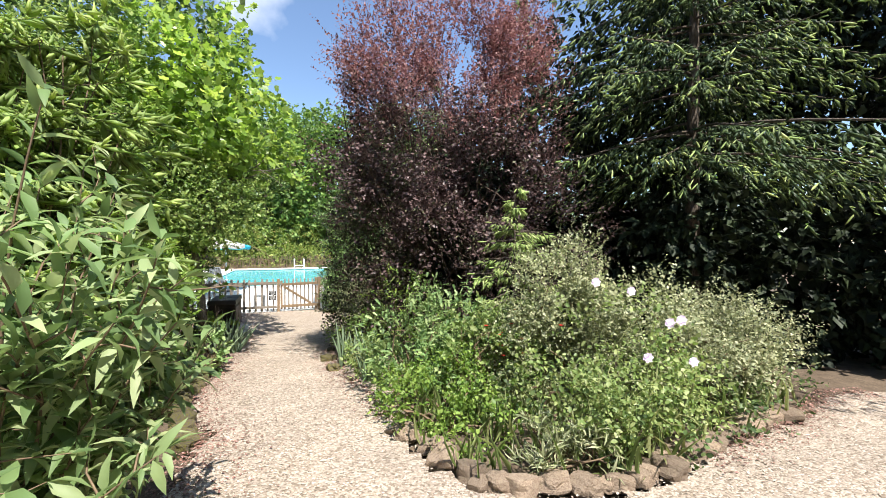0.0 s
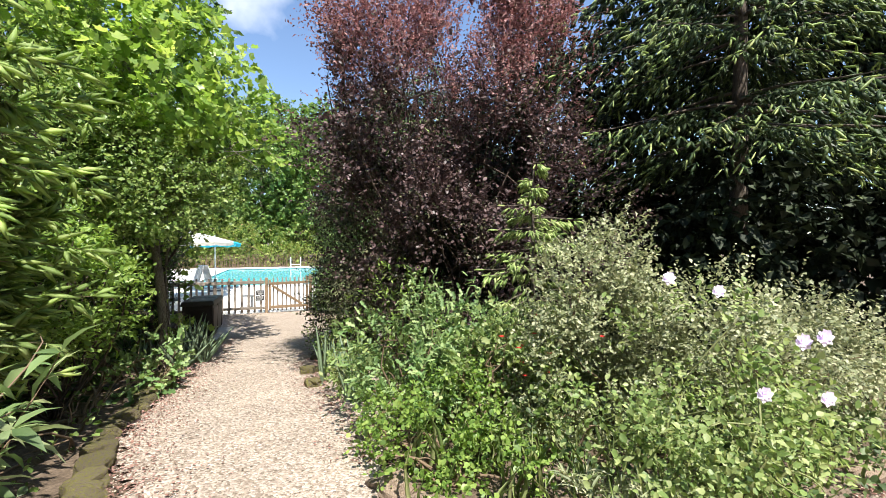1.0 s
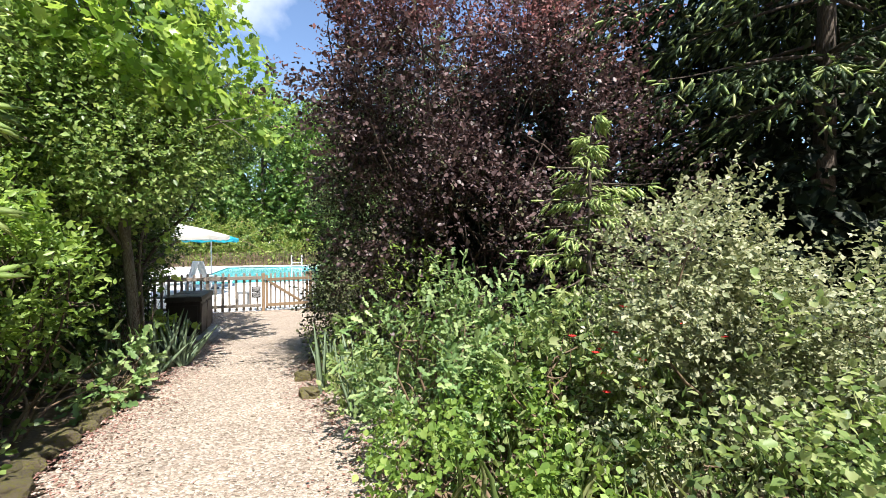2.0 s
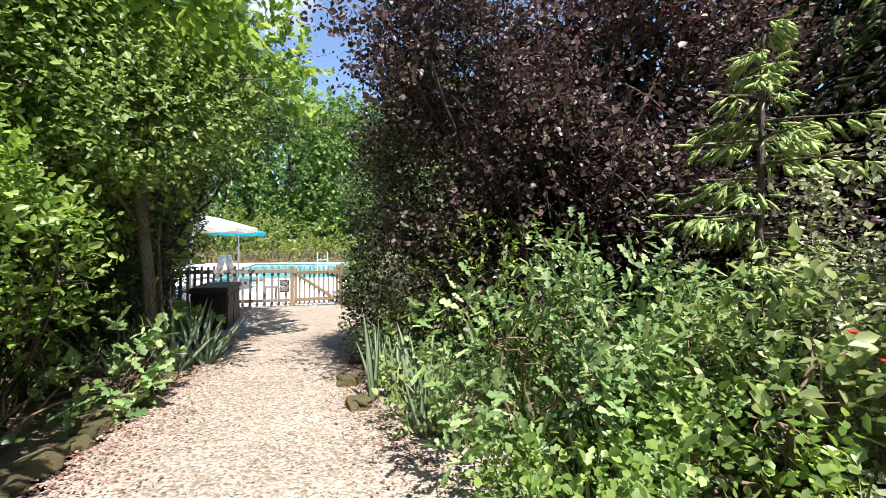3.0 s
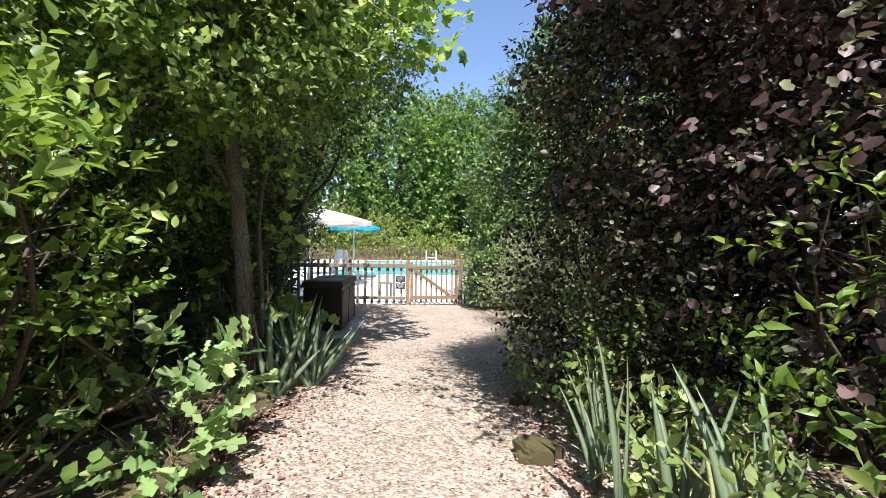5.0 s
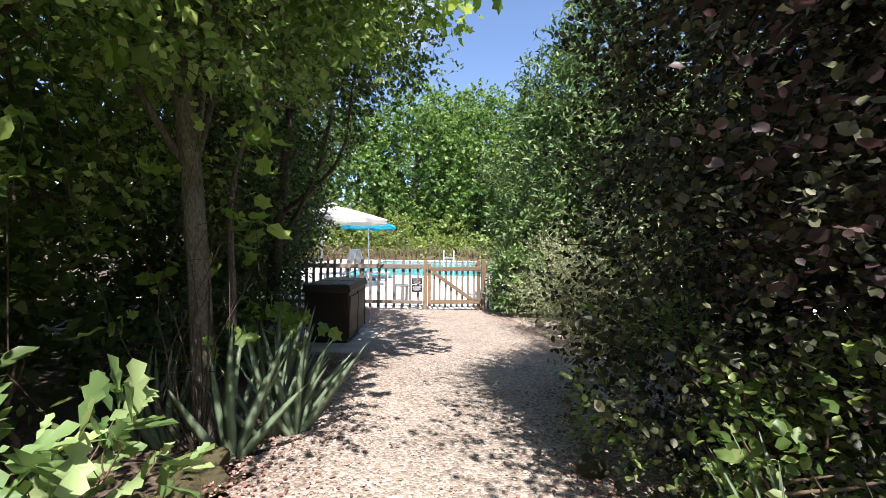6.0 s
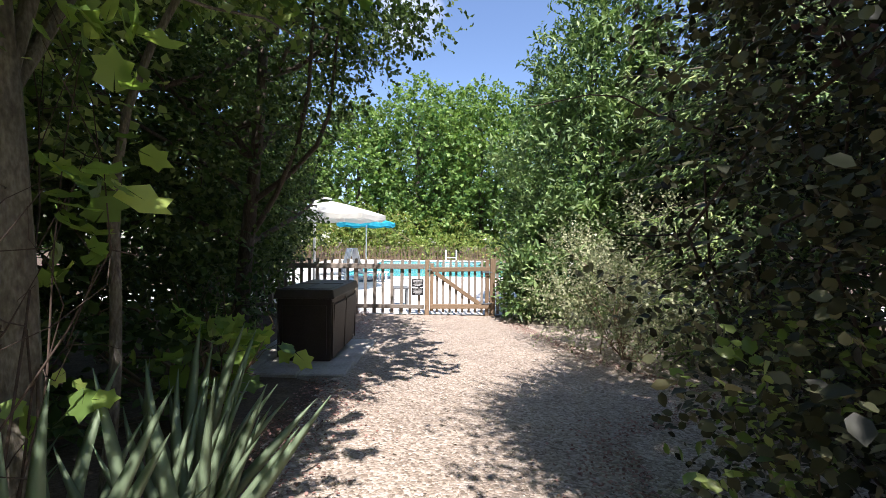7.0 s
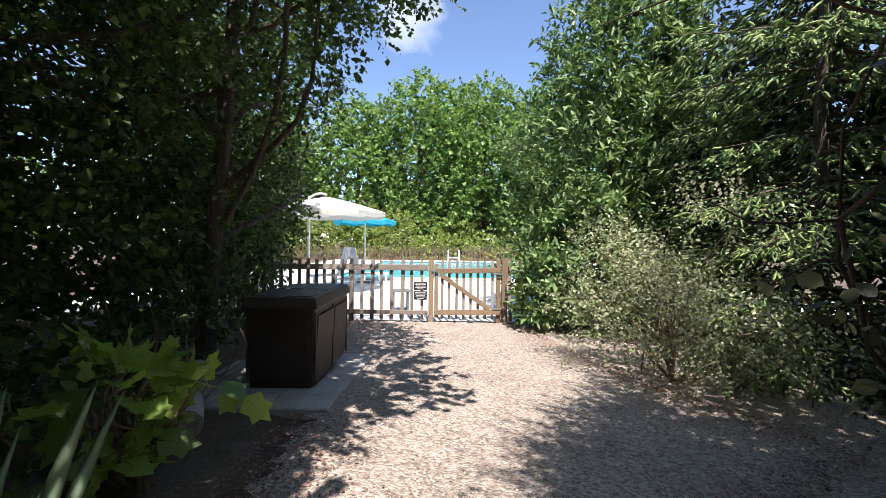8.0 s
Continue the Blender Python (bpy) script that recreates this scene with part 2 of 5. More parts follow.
L_GREY = leaf_mat("greygreen_leaf", (0.125, 0.17, 0.065), (0.235, 0.295, 0.12), (0.42, 0.475, 0.24), 0.25, 0.5)
L_IRIS = leaf_mat("iris_blade", (0.09, 0.165, 0.075), (0.165, 0.265, 0.125), (0.31, 0.41, 0.21), 0.28, 0.45)
L_WOOD = leaf_mat("woodland_leaf", (0.05, 0.11, 0.02), (0.105, 0.205, 0.038), (0.21, 0.34, 0.075), 0.3, 0.45)
L_HEDGE = leaf_mat("hedge_leaf", (0.10, 0.18, 0.03), (0.19, 0.29, 0.05), (0.30, 0.38, 0.10), 0.32, 0.5, (0.34, 0.20, 0.08))
# near-black leaf: the deep shade under the spruce put into the colour
L_DARK = leaf_mat("shade_fill_leaf", (0.010, 0.018, 0.009), (0.020, 0.034, 0.015), (0.045, 0.07, 0.028), 0.06, 0.55, gloss=0.2)
# olive leaf darkened so that the hedge's shade sits in the colour
L_OLIVE = leaf_mat("shaded_olive_leaf", (0.018, 0.023, 0.011), (0.040, 0.050, 0.020), (0.15, 0.17, 0.075), 0.12, 0.45, gloss=0.22)
L_UNDER = leaf_mat("undergrowth_leaf", (0.03, 0.06, 0.016), (0.065, 0.12, 0.032), (0.14, 0.22, 0.065), 0.3, 0.5)
# darker copy of small_leaf: shade on the left trees and bank put into colour
L_SHADE = leaf_mat("painted_shade_leaf", (0.028, 0.06, 0.015), (0.06, 0.115, 0.027), (0.14, 0.215, 0.06), 0.3, 0.42, gloss=0.25)
L_PETAL = leaf_mat("white_petal", (0.72, 0.72, 0.66), (0.82, 0.81, 0.77), (0.88, 0.87, 0.84), 0.3, 0.5)
L_RED = leaf_mat("red_petal", (0.40, 0.02, 0.015), (0.55, 0.03, 0.02), (0.62, 0.06, 0.03), 0.25, 0.5)
L_GRASS = leaf_mat("grass_blade", (0.08, 0.14, 0.03), (0.16, 0.25, 0.06), (0.30, 0.36, 0.13), 0.3, 0.5)

# ---- building helpers ----
def mesh_np(name, verts, tris, smooth=False):
    """A triangle mesh from arrays."""
    v, f = np.asarray(verts, np.float32), np.asarray(tris, np.int32)
    me = bpy.data.meshes.new(name)
    me.vertices.add(len(v))
    me.vertices.foreach_set("co", v.ravel())
    me.loops.add(f.size)
    me.loops.foreach_set("vertex_index", f.ravel())
    me.polygons.add(len(f))
    me.polygons.foreach_set("loop_start", np.arange(0, f.size, 3, dtype=np.int32))
    if smooth:
        me.polygons.foreach_set("use_smooth", np.ones(len(f), bool))
    me.update(calc_edges=True)
    return me


def part(name, data, material, parent=None, label="", smooth=False):
    """One mesh object, under a thing or a part, from a bmesh or a mesh."""
    if isinstance(data, bmesh.types.BMesh):
        me = bpy.data.meshes.new(name)
        data.to_mesh(me)
        data.free()
    else:
        me = data
    if not me.materials:
        me.materials.append(material)
    if smooth:
        for poly in me.polygons:
            poly.use_smooth = True
    ob = new(name, me)
    if parent is not None:
        ob.parent = parent
    return tagged(ob, label)


def thing(name, at, label, category, group="", kind="", turn=0.0):
    ob = new(name)
    ob.empty_display_size = 0.2
    ob.matrix_basis = pose(*at, 0, 0, turn)
    return tagged(ob, label, category, group, kind)


def box_bm(bm, size, at=(0, 0, 0), turn=None, bevel=0.0):
    """Add a bevelled block to a bmesh."""
    made = bmesh.ops.create_cube(bm, size=1.0)["verts"]
    bmesh.ops.scale(bm, vec=size, verts=made)
    if bevel:
        edges = list({e for v in made for e in v.link_edges})
        got = bmesh.ops.bevel(bm, geom=edges, offset=bevel, segments=1, affect="EDGES", profile=0.5)
        made = list({v for f in got["faces"] for v in f.verts} | {v for v in made if v.is_valid})
    if turn is not None:
        bmesh.ops.rotate(bm, cent=(0, 0, 0), matrix=turn, verts=made)
    bmesh.ops.translate(bm, vec=at, verts=made)
    return bm


def tubes(paths, sides=6):
    """Tapered tubes along lists of points: arrays of vertices and triangles. A path is (points, first radius, last radius)."""
    V, F, base = [], [], 0
    ang = np.linspace(0, 2 * np.pi, sides, endpoint=False)
    for pts, r0, r1 in paths:
        P = np.asarray(pts, float)
        n = len(P)
        T = np.gradient(P, axis=0)
        T /= np.linalg.norm(T, axis=1)[:, None] + 1e-9
        ref = np.where(np.abs(T[:, 2:3]) > 0.9, [[1.0, 0, 0]], [[0, 0, 1.0]])
        A = np.cross(T, ref)
        A /= np.linalg.norm(A, axis=1)[:, None] + 1e-9
        B = np.cross(T, A)
        r = np.linspace(r0, r1, n)[:, None, None]
        ring = P[:, None] + r * (A[:, None] * np.cos(ang)[None, :, None] + B[:, None] * np.sin(ang)[None, :, None])
        V.append(ring.reshape(-1, 3))
        i = np.arange(n - 1)[:, None] * sides + np.arange(sides)[None]
        j = np.arange(n - 1)[:, None] * sides + (np.arange(sides)[None] + 1) % sides
        q = np.stack([i, j, j + sides, i, j + sides, i + sides], -1).reshape(-1, 3)
        F.append(q + base)
        base += n * sides
    return np.concatenate(V), np.concatenate(F)


def unit(a):
    return a / (np.linalg.norm(a, axis=-1, keepdims=True) + 1e-9)


def place(template, pos, along, normal, size):
    """Many copies of a small template (vertices, triangles): its y goes along, its z towards the normal."""
    tv, tf = template
    y = unit(along)
    x = unit(np.cross(y, normal))
    z = np.cross(x, y)
    tv = np.asarray(tv, float)
    s = np.broadcast_to(np.asarray(size, float), (len(pos),))[:, None, None]
    V = pos[:, None] + s * (x[:, None] * tv[None, :, 0:1] + y[:, None] * tv[None, :, 1:2] + z[:, None] * tv[None, :, 2:3])
    F = np.asarray(tf)[None] + (np.arange(len(pos)) * len(tv))[:, None, None]
    return V.reshape(-1, 3), F.reshape(-1, 3)


def joined(pieces):
    V, F, base = [], [], 0
    for v, f in pieces:
        V.append(v)
        F.append(f + base)
        base += len(v)
    return np.concatenate(V), np.concatenate(F)


def oval(w=0.3):
    return ([(0, 0, 0), (w * 0.85, 0.26, 0.06), (w * 0.92, 0.62, 0.08), (0, 1, -0.06), (-w * 0.92, 0.62, 0.08), (-w * 0.85, 0.26, 0.06)],
            [(0, 1, 2), (0, 2, 3), (0, 3, 4), (0, 4, 5)])


def diamond(w=0.32):
    return [(0, 0, 0), (w, 0.48, 0.12), (0, 1, -0.1), (-w, 0.48, 0.12)], [(0, 1, 2), (0, 2, 3)]


def lance(w=0.12):
    return ([(0, 0, 0), (w, 0.3, 0.06), (w * 0.75, 0.65, -0.02), (0, 1, -0.25), (-w * 0.75, 0.65, -0.02), (-w, 0.3, 0.06), (0, 0.3, 0), (0, 0.65, -0.06)],
            [(0, 1, 6), (1, 2, 7), (1, 7, 6), (2, 3, 7), (7, 3, 4), (6, 7, 4), (6, 4, 5), (0, 6, 5)])


def lobed(deep=0.5, tips=5, w=0.5):
    """A lobed leaf like that of an oak or a tulip tree: a fan about its rib."""
    v, f = [(0, 0.45, 0.0)], []
    k = tips * 2
    for i in range(k + 1):
        a = -2.75 + 5.5 * i / k
        r = (1.0 if i % 2 else deep) * (1.06 - 0.12 * abs(math.sin(a * 1.3)))
        if i in (0, k):
            v.append((0.02 if i else -0.02, -0.1, 0))
        else:
            v.append((w * r * math.sin(a), 0.45 + 0.55 * r * math.cos(a), 0.06 * (1 if i % 2 else -0.4)))
    for i in range(1, k + 1):
        f.append((0, i, i + 1))
    return v, f


def oak():
    """A long leaf with rounded lobes on both sides."""
    side = [(0.03, 0.0), (0.17, 0.27), (0.09, 0.38), (0.25, 0.58), (0.13, 0.68), (0.2, 0.86)]
    v = [(0, 0.5, -0.02)] + [(x, y, 0.05) for x, y in side] + [(0, 1, -0.05)] + [(-x, y, 0.05) for x, y in side[::-1]]
    return v, [(0, i, i + 1) for i in range(1, len(v) - 1)] + [(0, len(v) - 1, 1)]


def shoot(n=12, flat=0.35, length=0.24):
    """A conifer shoot: needles set round a short twig."""
    v, f = [], []
    for i in range(n):
        y = 0.05 + 0.88 * i / n
        a = i * 2.4
        lx, lz = math.cos(a) * length, math.sin(a) * length * flat
        b = len(v)
        v += [(-0.03, y - 0.06, 0), (0.03, y + 0.06, 0), (lx * (1.1 - 0.5 * i / n), y + 0.22, lz + 0.03)]
        f.append((b, b + 1, b + 2))
    b = len(v)
    v += [(0, 0, 0), (0.11, 0.45, -0.04), (-0.11, 0.45, -0.04), (0, 0.45, 0.12), (0, 1.1, 0)]
    f += [(b, b + 1, b + 3), (b, b + 3, b + 2), (b, b + 2, b + 1), (b + 4, b + 3, b + 1), (b + 4, b + 2, b + 3), (b + 4, b + 1, b + 2)]
    return v, f


def finger(n=8, length=0.16, plump=0.085):
    """A fresh spruce shoot: a plump tapered spindle with short needles standing off it."""
    v, f = [(0, 0, 0)], []
    for y, r in ((0.18, 0.75), (0.6, 1.0), (0.88, 0.6)):
        v += [(plump * r * math.cos(k * 1.5708), y, plump * r * math.sin(k * 1.5708)) for k in range(4)]
    v.append((0, 1.02, 0))
    for k in range(4):
        j = (k + 1) % 4
        f += [(0, 1 + j, 1 + k), (13, 9 + k, 9 + j)]
        for b in (1, 5):
            f += [(b + k, b + j, b + 4 + j), (b + k, b + 4 + j, b + 4 + k)]
    for i in range(n):
        y, a = 0.1 + 0.8 * i / n, i * 2.4
        b = len(v)
        v += [(0.02, y - 0.03, 0), (-0.02, y + 0.05, 0.02), (length * math.cos(a), y + 0.14, length * math.sin(a))]
        f.append((b, b + 1, b + 2))
    return v, f


def shells(lobes, n, rng, depth=0.35, rough=0.2, floor=None, gaps=0.3, clump=0.0):
    """Points near the surfaces of a heap of ellipsoids (x, y, z, rx, ry, rz), with the way outwards."""
    L = np.asarray(lobes, float)
    area = (L[:, 3] * L[:, 4] + L[:, 3] * L[:, 5] + L[:, 4] * L[:, 5])
    k = rng.choice(len(L), n, p=area / area.sum())
    d = unit(rng.normal(size=(n, 3)))
    bump = np.sin(d[:, 0] * 5.1 + k) * np.cos(d[:, 1] * 4.3 + 2 * k) + np.sin(d[:, 2] * 6.7 + d[:, 0] * 3.1 + 3 * k)
    r = 1 - depth * rng.random(n) ** 1.4 + rough * 0.5 * bump + rough * 0.35 * rng.normal(size=n)
    p = L[k, :3] + d * r[:, None] * L[k, 3:]
    out = unit(d / L[k, 3:])
    keep = np.ones(n, bool)
    for i in range(len(L)):
        q = np.linalg.norm((p - L[i, :3]) / L[i, 3:], axis=1)
        keep &= (q > 0.6) | (k == i)
    if floor is not None:
        keep &= p[:, 2] > floor
    # foliage gathers in clumps, with gaps between them
    if gaps > 0:
        scale = clump or 2.6 / float(np.median(L[:, 3:].min(axis=1)))
        g = np.zeros(n)
        for q in range(7):
            w = unit(rng.normal(size=3)) * scale * rng.uniform(1.0, 2.6)
            g += np.sin(p @ w + rng.uniform(0, 6.28))
        keep &= g > np.quantile(g, gaps)
        p = p + out * (0.06 * g / scale)[:, None]
    return p[keep], out[keep]


def twig_leaves(p, out, rng, template, size, per=5, length=0.2, lift=0.25, droop=0.0, spread=0.8, vary=0.35):
    """Leaves in twigs: each twig starts at p and goes outwards, leaves turn off it on all sides."""
    n = len(p)
    tw = unit(out + rng.normal(size=(n, 3)) * 0.55 + np.array([0, 0, lift - droop]))
    t = (np.arange(per) + 0.5) / per
    pos = p[:, None] + tw[:, None] * (t * length)[None, :, None]
    side = unit(rng.normal(size=(n, per, 3)))
    along = unit(tw[:, None] * 0.7 + side * spread + np.array([0, 0, -droop]))
    nor = unit(np.array([0, 0, 0.9]) + out[:, None] * 0.55 + rng.normal(size=(n, per, 3)) * 0.45)
    s = size * (1 + vary * rng.normal(size=(n, per)).clip(-1.5, 1.5))
    return place(template, pos.reshape(-1, 3), along.reshape(-1, 3), nor.reshape(-1, 3), s.ravel())


def limb(a, b, rng, bend=0.12, n=7):
    a, b = np.asarray(a, float), np.asarray(b, float)
    t = np.linspace(0, 1, n)[:, None]
    w = rng.normal(size=(2, 3)) * np.linalg.norm(b - a) * bend
    return a + (b - a) * t + np.sin(np.pi * t) * w[0] + np.sin(2 * np.pi * t) * w[1] * 0.5


def limbs_to(base, targets, rng, r0, forks=0.35, r1=0.008):
    """Branches from points of a stem's foot up to targets."""
    paths = []
    for q in targets:
        a = np.asarray(base, float) + rng.normal(size=3) * [r0 * 2, r0 * 2, 0]
        c = limb(a, q, rng, 0.10)
        paths.append((c, r0, r1))
        for _ in range(3):
            i = rng.integers(2, 6)
            e = c[i] + (rng.normal(size=3) * 0.4 + [0, 0, 0.25]) * np.linalg.norm(q - a) * forks
            paths.append((limb(c[i], e, rng, 0.1, 5), r0 * 0.45, r1 * 0.7))
    return paths


# ---- the lie of the land ----
LAND_Y = np.array([-60, -6, 0, 3.8, 6.3, 7.3, 8.7, 10.5, 12, 14.5, 60])
LAND_Z = np.array([1.1, 1.0, 0.85, 0.68, 0.52, 0.47, 0.31, 0.14, 0.05, 0.0, 0.0])


def land(y):
    y = np.asarray(y, float)
    return sum(np.interp(y + k, LAND_Y, LAND_Z) for k in (-0.8, -0.4, 0, 0.4, 0.8)) / 5


LEFT_Y = [-9, 0, 2, 3.8, 4.8, 6.2, 7.6, 10.1, 13.6, 15.4]
LEFT_X = [-2.0, -2.0, -1.8, -2.3, -3.05, -3.5, -4.1, -5.2, -7.2, -8.2]
RIGHT_Y = [3.9, 4.8, 5.6, 6.2, 7.1, 8.7, 9.7, 10.3, 11, 11.6, 12, 13.2, 14.9, 16]
RIGHT_X = [-0.4, -0.68, -1.2, -1.56, -1.9, -2.35, -2.5, -1.9, -1.4, -1.8, -2.3, -3.2, -4.3, -4.6]
FRONT_X = [-0.4, 0.27, 1.06, 1.6, 2.4, 3.75, 4.9, 9]
FRONT_Y = [3.9, 2.95, 2.85, 3.05, 3.6, 4.3, 5.2, 5.6]


def on_gravel(x, y):
    left = np.interp(y, LEFT_Y, LEFT_X)
    right = np.where(y > 3.9, np.interp(y, RIGHT_Y, RIGHT_X), 9.0)
    front = np.where(x > -0.4, np.interp(x, FRONT_X, FRONT_Y), 99)
    return (x > left) & ((x < right) | (y < front)) & ((x < -0.4) | (y < front))


# pool side frame: origin at the gate's hanging post, u away from the gate, v along the fence
GATE = np.array([-5.97, 14.68, 0.0])
U, W = np.array([-0.342, 0.940, 0.0]), np.array([0.940, 0.342, 0.0])


def pool_side(a, b, z=0.0):
    """a metres along the fence, b metres beyond it."""
    return GATE + a * W + b * U + np.array([0, 0, z])

# ---- ground, gravel, terrace ----
def build_ground():
    near = np.arange(-14, 22.01, 0.5)
    ys = np.concatenate([[-400, -150, -60, -30, -20], near, [26, 32, 45, 80, 200, 600]])
    xs = np.concatenate([[-500, -150, -60, -30, -18], np.arange(-14, 14.01, 0.5), [18, 30, 60, 150, 500]])
    rng = np.random.default_rng(3)
    X, Y = np.meshgrid(xs, ys)
    Z = land(Y) + np.where(on_gravel(X, Y), -0.10, rng.normal(size=X.shape) * 0.012 - 0.03)
    Z = np.where(Y > 14.3, np.minimum(Z, -0.04), Z)
    V = np.stack([X, Y, Z], -1).reshape(-1, 3)
    nx = len(xs)
    i = (np.arange(len(ys) - 1)[:, None] * nx + np.arange(nx - 1)[None]).ravel()
    F = np.concatenate([np.stack([i, i + 1, i + nx + 1], 1), np.stack([i, i + nx + 1, i + nx], 1)])
    ob = part("ground", mesh_np("ground", V, F, True), M_SOIL)
    tagged(ob, "dark bare soil under the planting", "ground", kind="structure")


def build_gravel():
    s = 0.10
    xs, ys = np.arange(-9, 9, s), np.arange(-9, 15.6, s)
    X, Y = np.meshgrid(xs, ys)
    rng = np.random.default_rng(5)
    Xj, Yj = X + rng.uniform(-0.03, 0.03, X.shape), Y + rng.uniform(-0.03, 0.03, X.shape)
    Z = land(Yj) + rng.normal(size=X.shape) * 0.004 + 0.012
    fence = (Xj - GATE[0]) * U[0] + (Yj - GATE[1]) * U[1]
    ok = on_gravel(Xj, Yj) & (fence < 0.05)
    V = np.stack([Xj, Yj, Z], -1).reshape(-1, 3)
    nx = len(xs)
    i = (np.arange(len(ys) - 1)[:, None] * nx + np.arange(nx - 1)[None]).ravel()
    o = ok.ravel()
    i = i[o[i] & o[i + 1] & o[i + nx] & o[i + nx + 1]]
    F = np.concatenate([np.stack([i, i + 1, i + nx + 1], 1), np.stack([i, i + nx + 1, i + nx], 1)])
    used = np.unique(F)
    back = np.zeros(len(V), int)
    back[used] = np.arange(len(used))
    ob = part("gravel_path", mesh_np("gravel_path", V[used], back[F], True), M_GRAVEL)
    tagged(ob, "pale beige gravel path sloping to the pool gate", "path", kind="structure")
    # loose stones on top
    n = 90000
    x, y = rng.uniform(-7, 4.5, n), rng.uniform(1.3, 14.8, n)
    y = np.where(rng.random(n) < 0.35, rng.uniform(1.3, 7.5, n), y)
    f = (x - GATE[0]) * U[0] + (y - GATE[1]) * U[1]
    ok = on_gravel(x, y) & (f < -0.05)
    x, y = x[ok], y[ok]
    r = np.clip(rng.lognormal(-4.9, 0.3, len(x)), 0.004, 0.016)
    pos = np.stack([x, y, land(y) + 0.014 + r * 0.1], -1)
    octa = [(1, 0, 0), (0, 1.1, 0.1), (-1, 0.1, 0), (0.1, -0.9, 0), (0.1, 0, 0.55)], [
        (0, 1, 4), (1, 2, 4), (2, 3, 4), (3, 0, 4)]
    a = rng.uniform(0, 6.28, len(x))
    along = np.stack([np.cos(a), np.sin(a), rng.normal(size=len(x)) * 0.25], -1)
    nor = np.array([0, 0, 1.0]) + rng.normal(size=(len(x), 3)) * 0.25
    V, F = place(octa, pos, along, nor, r)
    ob = part("loose_gravel", mesh_np("loose_gravel", V, F), M_PEBBLE)
    tagged(ob, "small beige and brown gravel stones", "gravel", kind="stuff")
    # dry leaves and bark along the edges
    n = 17000
    y = rng.uniform(1.5, 14.5, n)
    side = rng.random(n) < 0.62
    off = np.abs(rng.normal(size=n)) * 0.33 - 0.12
    x = np.where(side, np.interp(y, LEFT_Y, LEFT_X) + off, np.interp(y, RIGHT_Y, RIGHT_X) - off * 0.7)
    ok = (side | (y > 4.2)) & ~((x < -4.9) & (y > 10) & (y < 12.4))
    x, y = x[ok], y[ok]
    x2 = rng.uniform(2.2, 5.5, 2500)
    y2 = np.interp(x2, FRONT_X, FRONT_Y) - np.abs(rng.normal(size=2500)) * 0.22 + 0.1
    x, y = np.concatenate([x, x2]), np.concatenate([y, y2])
    m = len(x)
    a = rng.uniform(0, 6.28, m)
    V, F = place(oval(0.3), np.stack([x, y, land(y) + 0.024], -1), np.stack([np.cos(a), np.sin(a), rng.normal(size=m) * 0.2], -1),
                 np.array([0, 0, 1.0]) + rng.normal(size=(m, 3)) * 0.3, rng.uniform(0.01, 0.032, m))
    ob = part("leaf_litter", mesh_np("leaf_litter", V, F), M_LITTER)
    tagged(ob, "dry reddish brown leaf litter along the path", "leaf litter", kind="stuff")


